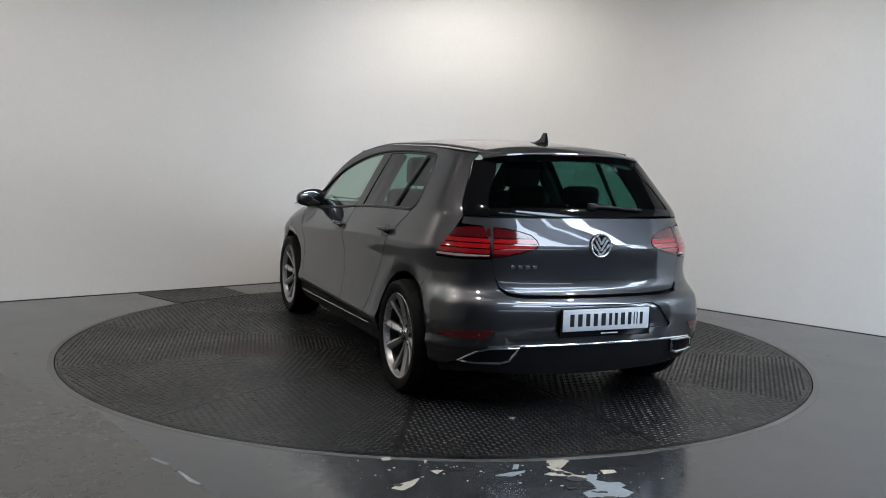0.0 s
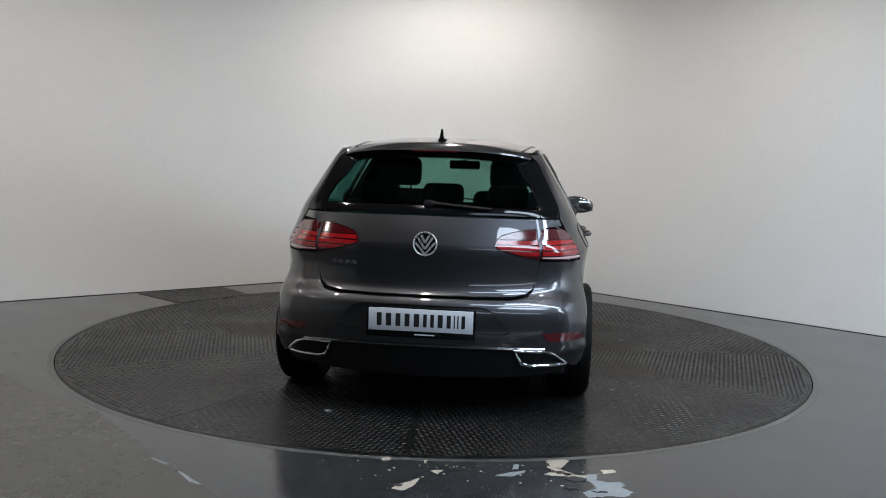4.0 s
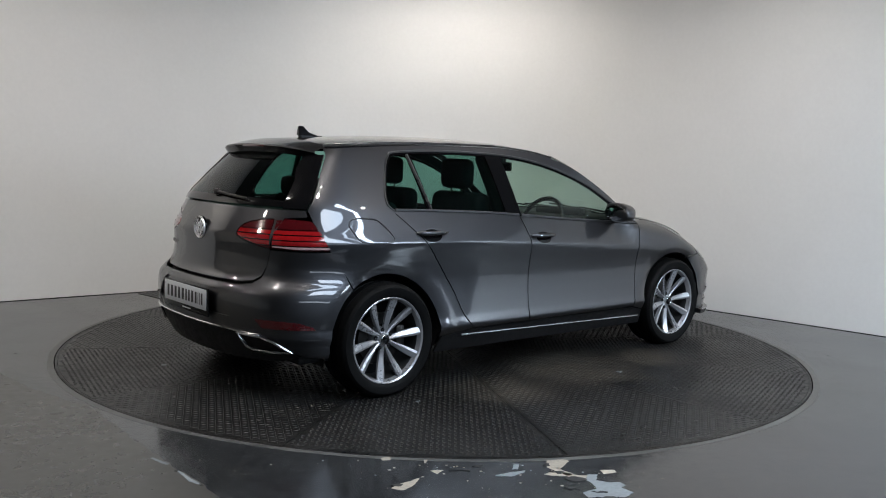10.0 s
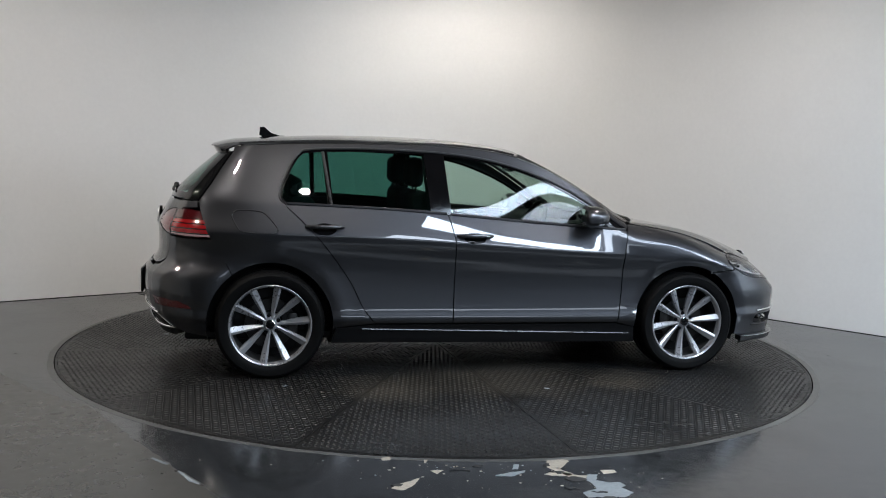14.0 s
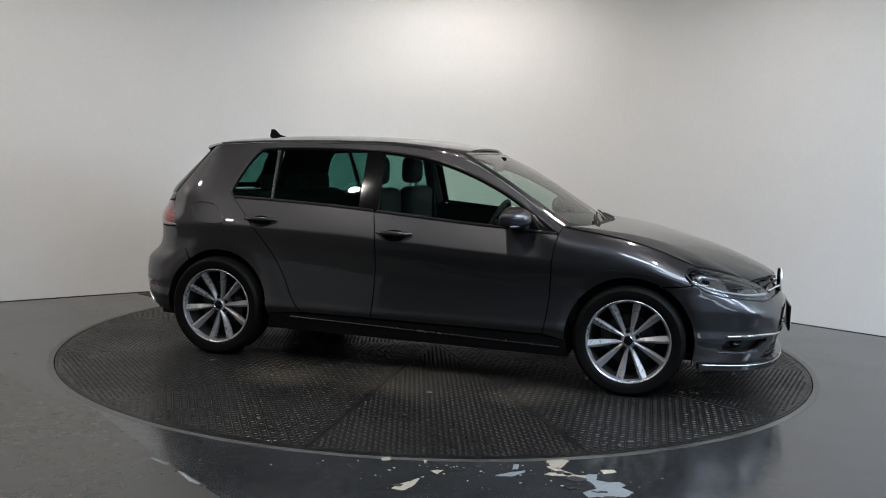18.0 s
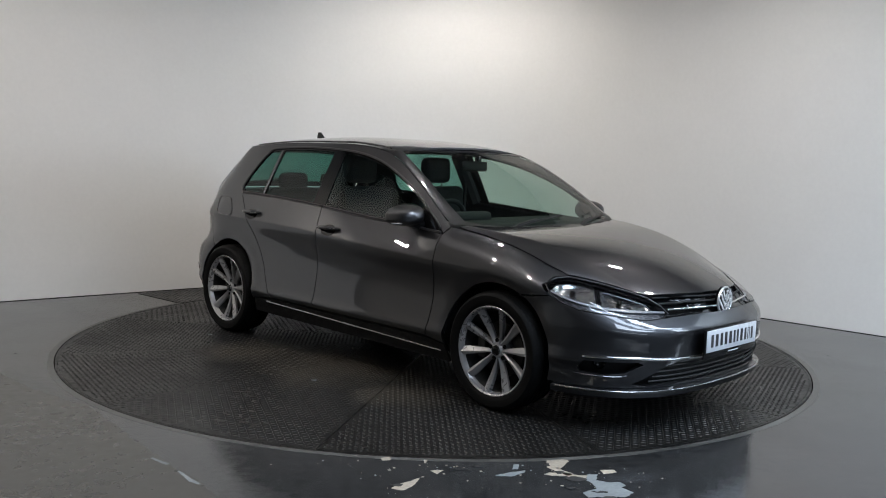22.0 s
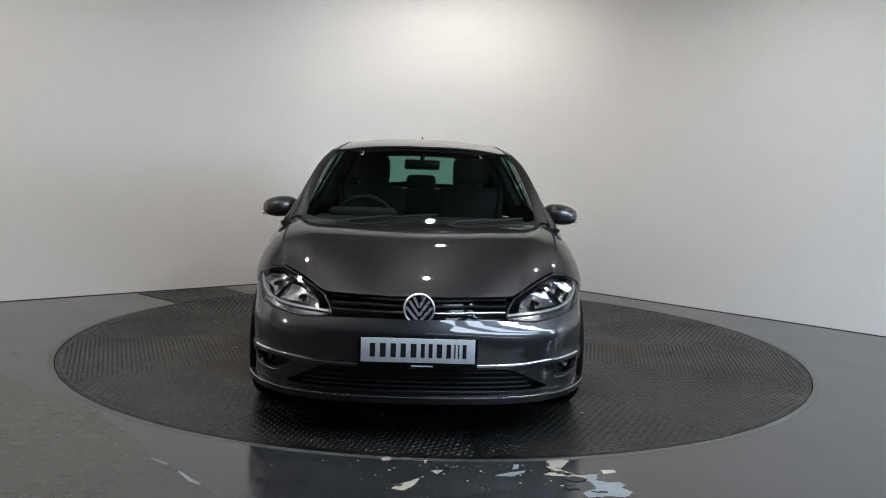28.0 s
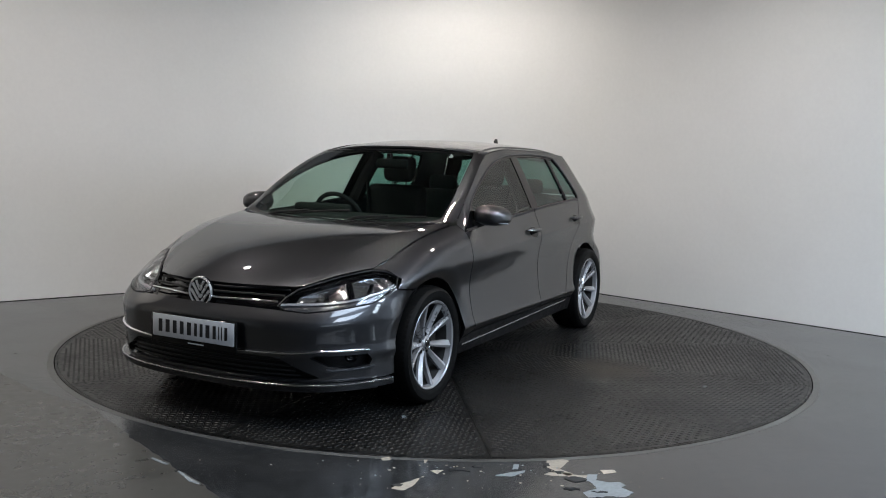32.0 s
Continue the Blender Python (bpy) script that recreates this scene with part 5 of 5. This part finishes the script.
def build_rear():
    rb = part("rear_bumper", sheet(round_rear, whole(R_BUMPER), holes=[whole(RECESS)], skirt=0.013, step=0.026, folds=([(-1.0, 0.585), (1.0, 0.585)], [(-1.0, 0.645), (1.0, 0.645)])), PAINT, car)
    part("plate_recess", sheet(round_rear, shrink(whole(RECESS), -0.01), out=-0.011, skirt=0, gap=0), PAINT, rb)
    plate(rb, -2.082, 0.513, -1)
    dif = [(0, 0.384), (0.2, 0.383), (0.45, 0.375), (0.6, 0.365), (0.665, 0.345), (0.757, 0.28), (0.8, 0.255), (0.7, 0.225), (0.4, 0.21), (0, 0.205)]
    df = part("diffuser", sheet(round_rear, whole(dif), out=-0.006, skirt=0.02), BLACK_MATT, rb, "black lower bumper panel")
    pts = at_pts(round_rear, [(a, 0.385 - 0.055 * abs(a) ** 3.2) for a in np.linspace(-0.6, 0.6, 50)], 0.003)
    part("chrome_strip", tube(pts, 0.0065, 8), CHROME, rb, "chrome bumper strip")
    for s in (1, -1):
        ring = [(s * a, z) for a, z in ((0.455, 0.37), (0.602, 0.364), (0.66, 0.345), (0.755, 0.287), (0.66, 0.282), (0.545, 0.285), (0.5, 0.298))]
        part("tailpipe_frame", tube(at_pts(round_rear, resample(ring, 0.03), 0.002), 0.0075, 8, close=True), CHROME, df, "chrome tailpipe surround")
        part("tailpipe_blank", sheet(round_rear, ring, out=0.0, skirt=0, gap=0.003, step=0.03), BLACK_GLOSS, df)
        refl = [(s * a, z) for a, z in ((0.878, 0.408), (0.86, 0.425), (0.8, 0.447), (0.68, 0.455), (0.575, 0.457), (0.6, 0.43), (0.62, 0.412))]
        part("reflector", sheet(round_rear, refl, out=0.003, skirt=0.004, gap=0, step=0.02), RED_DARK, rb, "red rear reflector")
        # lamp on the wing
        for name, poly, own in (("tail_lamp", LAMP_OUT, car), ("boot_lamp", LAMP_IN, car)):
            po = [(s * a, z) for a, z in poly]
            tl = part(name, sheet(round_rear, po, out=-0.004, skirt=0.02, gap=0.001, step=0.025), RED_DARK, own, "red rear lamp cluster")
            inner = shrink(po, 0.006)
            zz = [0.8, 0.833, 0.861, 0.889, 0.915, 1.0]
            for i, (z0, z1) in enumerate(zip(zz[:-1], zz[1:])):
                sub = clip(clip(inner, (-2, z0 + 0.002), (2, z0 + 0.002)), (2, z1 - 0.002), (-2, z1 - 0.002))
                if len(sub) > 2 and abs(area2(sub)) > 0.001:
                    m = (PINK_LENS, RED_LENS, RED_LENS, RED_LENS, RED_DARK)[i]
                    part("lens_band", sheet(round_rear, sub, out=0.0, skirt=0.004, gap=0.0015, step=0.02), m, tl)
    tg = part("tailgate", sheet(on_rear, whole(TAILGATE), skirt=0.02, step=0.03,
                                holes=[[(sgn * v[1], v[2]) for v in at_pts(round_rear, shrink(LAMP_IN, -0.002))][::sgn] for sgn in (1, -1)]), PAINT, car)
    part("rear_window", sheet(on_rear, whole(REAR_GLASS), skirt=0.004, step=0.04, gap=0.002), GLASS_DARK, tg, "green tinted rear window")
    # black gloss edge blades of the rear window, and the black band round it
    for s in (1, -1):
        blade = [(s * a, z) for a, z in ((0.668, 1.022), (0.628, 1.1), (0.568, 1.2), (0.502, 1.31), (0.455, 1.31), (0.5, 1.2), (0.545, 1.1), (0.57, 1.022))]
        part("window_blade", sheet(on_rear, blade, out=0.004, skirt=0.01, gap=0.0, step=0.025), BLACK_GLOSS, tg, "gloss black window blade")
        q = [(-1.727, 1.02), (-1.657, 1.12), (-1.597, 1.22), (-1.537, 1.31), (-1.6, 1.305), (-1.675, 1.22), (-1.74, 1.12), (-1.81, 1.024)]
        part("window_blade", sheet(on_side, q, out=0.003, skirt=0.012, gap=0.001, step=0.025, mirror=s < 0), BLACK_GLOSS, tg, "gloss black window blade")
    band = [(-0.58, 1.03), (0.58, 1.03), (0.56, 1.062), (0.3, 1.07), (-0.3, 1.07), (-0.56, 1.062)]
    part("window_band", sheet(on_rear, band, out=0.002, skirt=0.001, gap=0, step=0.03), BLACK_GLOSS, tg)
    emblem(tg, -1.998, 0.886, 0.062, -1, 0.0)
    for i in range(4):
        y = 0.475 - 0.036 * i
        x = float(on_rear(np.array([y]), np.array([0.772]))[0, 0])
        part("badge_bar", box(0.004, 0.026, 0.019, (x - 0.002, y, 0.772), 0.0015), LAMP_GREY, tg)
    # rear wiper
    pts = at_pts(on_rear, [(-0.02 - 0.3 * t, 1.075 - 0.02 * t) for t in np.linspace(0, 1, 10)], 0.014)
    w = part("rear_wiper", tube(pts, [0.012] + [0.008] * 8 + [0.005], 8), BLACK_MATT, tg)
    cap = at_pts(on_rear, [(0.0, 1.075)], 0.012)[0]
    part("wiper_pivot", box(0.03, 0.05, 0.035, cap, 0.01), BLACK_MATT, w)
    # roof spoiler: a blade over the glass with a dark underside
    ys = np.linspace(-0.5, 0.5, 33)
    k = np.abs(ys) / 0.5
    root_x = -1.522 + 0.04 * k ** 3
    tip_x = -1.668 + 0.035 * k ** 2 + 0.06 * k ** 8
    root = [Vector((x, y * 0.98, float(on_roof(np.array([x]), np.array([min(abs(y), 0.485)]))[0, 2]) + 0.0005 - 0.05 * max(0, abs(y) - 0.49))) for x, y in zip(root_x, ys)]
    tip = [Vector((x, y, 1.362 - 0.022 * kk ** 2 - 0.014 * kk ** 6)) for x, y, kk in zip(tip_x, ys, k)]
    midl = [(a + b) / 2 + Vector((0, 0, 0.004)) for a, b in zip(root, tip)]
    edge = [t + Vector((0.004, 0, -0.018)) for t in tip]
    under = [Vector((x + 0.02, y * 0.98, t.z - 0.045)) for x, y, t in zip(tip_x, ys, tip)]
    back = [Vector((x + 0.09, y * 0.95, t.z - 0.05)) for x, y, t, kk in zip(tip_x, ys, tip, k)]
    sp = part("roof_spoiler", loft(root, midl, tip, [t + Vector((-0.003, 0, -0.008)) for t in tip]), PAINT, car)
    part("spoiler_underside", loft([t + Vector((-0.003, 0, -0.008)) for t in tip], edge, under, back), BLACK_GLOSS, sp, "gloss black underside")
    bl = [t + Vector((-0.002, 0, -0.013)) for t in tip[12:21]]
    part("brake_light", tube(bl, 0.005, 6), RED_DARK, sp)


def build_mirrors():
    for s in (1, -1):
        bm = bmesh.new()
        bmesh.ops.create_uvsphere(bm, u_segments=28, v_segments=18, radius=1)
        for v in bm.verts:
            x, y, z = v.co
            # blunt glass side to the rear, tapering shell to the front and outward
            fx = 0.095 if x > 0 else 0.034
            sq = 1.0 / max(1e-6, (abs(y) ** 3.2 + abs(z) ** 3.2 + abs(x) ** 2.2) ** (1 / 3.0))
            sq = min(sq, 1.18)
            v.co = (x * fx * sq * 1.3 - 0.03 * max(y, 0) ** 2, y * 0.106 * sq, (z * (0.07 if z > 0 else 0.058)) * sq * (1 - 0.34 * max(0, y) ** 1.5) - 0.006 * y)
        at = Vector((0.61, 0.875, 0.976))
        if s < 0:
            for v in bm.verts:
                v.co.y *= -1
            bmesh.ops.reverse_faces(bm, faces=bm.faces)
        bmesh.ops.translate(bm, vec=(at.x, s * at.y, at.z), verts=bm.verts)
        lowf = bmesh.new()
        me = bpy.data.meshes.new("tmp")
        bm.to_mesh(me)
        lowf.from_mesh(me)
        bpy.data.meshes.remove(me)
        cut = at.z - 0.028
        for b, up in ((bm, True), (lowf, False)):
            bmesh.ops.bisect_plane(b, geom=b.verts[:] + b.edges[:] + b.faces[:], plane_co=(0, 0, cut), plane_no=(0, 0.06 * s, 1), clear_inner=up, clear_outer=not up)
        m = part("door_mirror", bm, PAINT, car, "body-coloured door mirror")
        for v in lowf.verts:
            v.co.z = cut + (v.co.z - cut) * 0.98 - 0.001
        part("lower_shell", lowf, BLACK_GLOSS, m)
        rim = [(at.x + 0.083 * math.cos(t) + 0.004, s * (at.y + 0.109 * math.sin(t)), cut - 0.003 - 0.007 * math.sin(t)) for t in np.linspace(-1.1, 1.35, 16)]
        part("indicator", tube(rim, 0.0045, 6), FROSTED, m, "thin indicator strip")
        gl = lathe([(0.0, 0.002), (0.9, 0.002), (1.0, 0.0)], 28)
        gv = [(at.x - 0.042 - v[1], s * (at.y + v[0] * 0.088), at.z + 0.006 + v[2] * 0.05) for v in gl[0]]
        part("mirror_glass", (gv, gl[1]), MIRROR, m)
        part("mirror_arm", tube([(0.63, s * 0.82, 0.938), (0.66, s * 0.79, 0.925), (0.7, s * 0.765, 0.925)], [0.022, 0.025, 0.03], 10), BLACK_MATT, m)


MIRROR = plain("mirror_glass", (0.9, 0.9, 0.9), 0.02, 1.0, rvary=0.0, vary=0.01)


def build_wheels():
    rr = 0.24
    for x in (AXLE, -AXLE):
        for s in (1, -1):
            w = new("wheel")
            w.parent = car
            w.location = (x, s * 0.76, HUB_Z)
            prof = [(0.236, -0.1), (0.262, -0.112), (0.292, -0.113), (0.308, -0.1), (0.315, -0.075), (0.316, -0.052), (0.309, -0.05), (0.309, -0.044), (0.316, -0.042), (0.317, -0.014), (0.31, -0.012), (0.31, 0.012), (0.317, 0.014),
                    (0.316, 0.042), (0.309, 0.044), (0.309, 0.05), (0.316, 0.052), (0.315, 0.075), (0.308, 0.1), (0.292, 0.113), (0.285, 0.1125), (0.262, 0.112), (0.243, 0.104), (0.236, 0.098)]
            tyre = part("tyre", lathe([(r, s * o) for r, o in prof], 64), RUBBER, w)
            blocks_v, blocks_f = [], []
            for i in range(72):
                for o0, o1, sh in ((0.054, 0.098, 0.0), (-0.098, -0.054, 0.5)):
                    a = 2 * math.pi * (i + sh) / 72
                    k = len(blocks_v)
                    for aa, o in ((a, o0), (a + 0.05, o0), (a + 0.062, o1), (a + 0.012, o1)):
                        r0 = 0.3185 if abs(o) < 0.08 else 0.3105
                        blocks_v.append((r0 * math.cos(aa), o, r0 * math.sin(aa)))
                    blocks_f.append((k, k + 1, k + 2, k + 3))
            tagged(part("tread", (blocks_v, blocks_f), RUBBER, tyre, smooth=False), kind="stuff")
            lip = [(rr - 0.02, 0.07), (rr - 0.014, 0.088), (rr - 0.012, 0.098), (rr - 0.004, 0.104), (rr, 0.101), (rr + 0.001, 0.094)]
            rim = part("rim", lathe([(r, s * o) for r, o in lip], 72), ALLOY, w, "silver ten-spoke alloy rim")
            part("barrel", lathe([(r, s * o) for r, o in [(rr - 0.032, -0.09), (rr - 0.026, 0.03), (rr - 0.02, 0.07)]], 48), BARREL, w)
            disc = [(0.0, -0.01), (0.075, -0.01), (0.08, 0.012), (0.145, 0.012), (0.148, 0.0), (0.148, -0.012)]
            part("brake_disc", lathe([(r, s * o) for r, o in disc], 48), STEEL, w)
            part("wheel_back", lathe([(0.0, s * -0.04), (0.21, s * -0.05)], 32), BLACK_MATT, w)
            cal = box(0.06, 0.05, 0.13, (-0.13 if x > 0 else 0.13, s * 0.012, 0.0), 0.012)
            part("brake_caliper", cal, STEEL, w)
            hub = [(0.0, 0.064), (0.03, 0.065), (0.034, 0.06), (0.038, 0.052), (0.056, 0.044), (0.062, 0.03), (0.064, -0.01)]
            part("hub", lathe([(r, s * o) for r, o in hub], 40), ALLOY, rim)
            capd = part("centre_cap", lathe([(r, s * o) for r, o in [(0.0, 0.069), (0.024, 0.069), (0.028, 0.066), (0.029, 0.06)]], 28), BLACK_GLOSS, rim)
            part("cap_ring", lathe([(r, s * o) for r, o in [(0.024, 0.0695), (0.0255, 0.0712), (0.028, 0.0695)]], 28), CHROME, capd)
            for i in range(5):
                a = radians(90 + 72 * i + 8)
                b = lathe([(0.0, s * 0.046), (0.0105, s * 0.046), (0.0125, s * 0.042)], 12)
                part("wheel_bolt", ([(v[0] + 0.052 * math.cos(a), v[1] + s * 0.006, v[2] + 0.052 * math.sin(a)) for v in b[0]], b[1]), BLACK_GLOSS, rim)
            for i in range(10):
                a = radians(8 + 36 * i + (4.5 if i % 2 else -4.5))
                lean = radians(-5 if i % 2 else 5)
                stations = [(0.034, 0.0095, 0.058, 0.034), (0.07, 0.0115, 0.058, 0.028), (0.12, 0.0165, 0.066, 0.027), (0.17, 0.021, 0.078, 0.026), (0.205, 0.0225, 0.088, 0.025), (rr - 0.012, 0.0215, 0.095, 0.022)]
                vs, fs = [], []
                for r, hw, y1, dep in stations:
                    off = lean * (r - 0.045)
                    for t, y in ((-hw, y1 - dep), (-hw * 0.94, y1 - (0.013 if i % 2 else 0.005)), (hw * 0.3 * (1 if i % 2 else -1), y1), (hw * 0.94, y1 - (0.005 if i % 2 else 0.013)), (hw, y1 - dep)):
                        px, pz = r, t + off
                        vs.append((px * math.cos(a) - pz * math.sin(a), s * y, px * math.sin(a) + pz * math.cos(a)))
                for q in range(len(stations) - 1):
                    for j in range(4):
                        f = (q * 5 + j, q * 5 + j + 1, q * 5 + 6 + j, q * 5 + 5 + j)
                        fs.append(f if s > 0 else f[::-1])
                part("spoke", (vs, fs), ALLOY, rim)


def seat(x, y, parent, name="front_seat"):
    st = part(name, merged(box(0.5, 0.5, 0.16, (x + 0.05, y, 0.5), 0.06, 3), box(0.13, 0.48, 0.56, (x - 0.25, y, 0.82), 0.055, 3, None)), CLOTH, parent)
    for dy in (-0.06, 0.06):
        part("headrest_post", tube([(x - 0.27, y + dy, 1.07), (x - 0.285, y + dy, 1.15)], 0.006, 8), STEEL, st)
    part("headrest", box(0.1, 0.26, 0.19, (x - 0.285, y, 1.215), 0.045, 3), CLOTH, st)
    return st


def build_cabin():
    # dark inner skin behind the outer panels
    body = new("inner_body")
    body.parent = car
    for s in (False, True):
        side = [(-0.945, 0.24)] + arc(-AXLE, HUB_Z, ARCH_R + 0.006, -12, 130)[:] + [(-1.6, 0.8), (-1.6, 1.0)] + belt_between(-1.2, 0.8, 12) + [(0.9, 0.88), (1.5, 0.72)] + arc(AXLE, HUB_Z, ARCH_R + 0.006, 55, 192)
        part("side_lining", sheet(on_side, side, mirror=s, out=-0.035, skirt=0, gap=0), DARK_TRIM, body)
        for ax in (AXLE, -AXLE):
            sg = -1 if s else 1
            ring_o = [(ax + (ARCH_R + 0.008) * math.cos(radians(t)), HUB_Z + (ARCH_R + 0.008) * math.sin(radians(t))) for t in np.linspace(-20, 200, 30)]
            yo = on_side(np.array([p[0] for p in ring_o]), np.array([max(p[1], 0.2) for p in ring_o]))[:, 1]
            part("arch_liner", loft([(p[0], sg * (y - 0.03), p[1]) for p, y in zip(ring_o, yo)], [(p[0], sg * 0.5, p[1]) for p in ring_o]), BLACK_MATT, body)
            part("arch_wall", ([(p[0], sg * 0.56, p[1]) for p in ring_o], [tuple(range(len(ring_o)))]), BLACK_MATT, body)
    part("nose_lining", sheet(round_front, [(-1.0, 0.2), (1.0, 0.2), (1.0, 0.6), (0.85, 0.66), (0.5, 0.64), (-0.5, 0.64), (-0.85, 0.66), (-1.0, 0.6)], out=-0.09, skirt=0, gap=0, step=0.06), BLACK_MATT, body)
    part("tail_lining", sheet(round_rear, [(-0.93, 0.24), (0.93, 0.24), (0.9, 0.8), (0.7, 0.98), (-0.7, 0.98), (-0.9, 0.8)], out=-0.045, skirt=0, gap=0, step=0.06), DARK_TRIM, body)
    part("floor_pan", box(3.6, 1.45, 0.05, (0.0, 0, 0.235), 0.02), BLACK_MATT, body)
    part("bulkhead", box(0.08, 1.4, 0.6, (0.96, 0, 0.56), 0.02), DARK_TRIM, body)
    part("bonnet_lining", sheet(on_bonnet, whole_y([(2.03, 0.0), (2.0, 0.35), (1.7, 0.62), (1.1, 0.7), (1.08, 0.0)]), out=-0.03, skirt=0, gap=0, step=0.08), BLACK_MATT, body)
    part("headlining", sheet(on_roof, whole_y([(0.2, 0.0), (0.18, 0.5), (-0.3, 0.5), (-1.35, 0.46), (-1.46, 0.35), (-1.48, 0.0)]), out=-0.035, skirt=0, gap=0, step=0.08), DARK_TRIM, body)
    # dashboard, wheel, mirror, seats
    dash = part("dashboard", merged(box(0.5, 1.36, 0.14, (0.72, 0, 0.87), 0.06, 3), box(0.34, 1.3, 0.3, (0.76, 0, 0.72), 0.06, 3), box(0.1, 0.42, 0.07, (0.6, -0.36, 0.955), 0.03, 3)), DARK_TRIM, body)
    c, tilt = Vector((0.4, -0.36, 0.88)), Matrix.Rotation(radians(24), 3, "Y")
    ring = [c + tilt @ Vector((0, 0.185 * math.cos(t), 0.185 * math.sin(t))) for t in np.linspace(0, 2 * math.pi, 33)[:-1]]
    sw = part("steering_wheel", tube(ring, 0.0155, 8, close=True), DARK_TRIM, body)
    part("steering_boss", merged(box(0.05, 0.13, 0.11, c, 0.02), box(0.02, 0.34, 0.03, c, 0.008), box(0.25, 0.05, 0.05, c + Vector((0.14, 0, -0.04)), 0.01)), DARK_TRIM, sw)
    part("interior_mirror", merged(box(0.03, 0.23, 0.065, (0.33, 0, 1.262), 0.014, 3), box(0.04, 0.03, 0.06, (0.36, 0, 1.3), 0.008)), BLACK_GLOSS, body)
    for y in (-0.36, 0.36):
        seat(-0.12, y, body)
    rs = part("rear_bench", merged(box(0.5, 1.2, 0.18, (-0.82, 0, 0.5), 0.06, 3), box(0.16, 1.2, 0.55, (-1.12, 0, 0.78), 0.06, 3)), CLOTH, body)
    for y in (-0.38, 0, 0.38):
        part("headrest", box(0.09, 0.24, 0.13, (-1.16, y, 1.1), 0.04, 3), CLOTH, rs)
    part("parcel_shelf", box(0.55, 1.1, 0.02, (-1.5, 0, 0.99), 0.006), DARK_TRIM, body)
    for s in (1, -1):
        # pillar linings and belts
        bpts = [(-0.32, s * 0.7, 0.98), (-0.33, s * 0.615, 1.15), (-0.34, s * 0.51, 1.33)]
        part("pillar_lining", tube(bpts, [0.055, 0.05, 0.045], 8), DARK_TRIM, body)
        part("seat_belt", tube([(-0.32, s * 0.6, 1.2), (-0.3, s * 0.57, 1.0), (-0.26, s * 0.55, 0.7)], 0.014, 6), DARK_TRIM, body)


build_sides()
build_top()
build_front()
build_rear()
build_mirrors()
build_wheels()
build_cabin()


# ---------------------------------------------------------------- what moves
def motions():
    rows_car, rows_disc = [], []
    for i in range(33):
        a = TURN0 + TURN_RATE * i
        turn = pose(0, 0, 0, 0, 0, a)
        rows_car.append((float(i), turn @ Matrix.Translation(CAR_AT)))
        rows_disc.append((float(i), turn))
    walk(car, rows_car)
    walk(turntable, rows_disc)


motions()
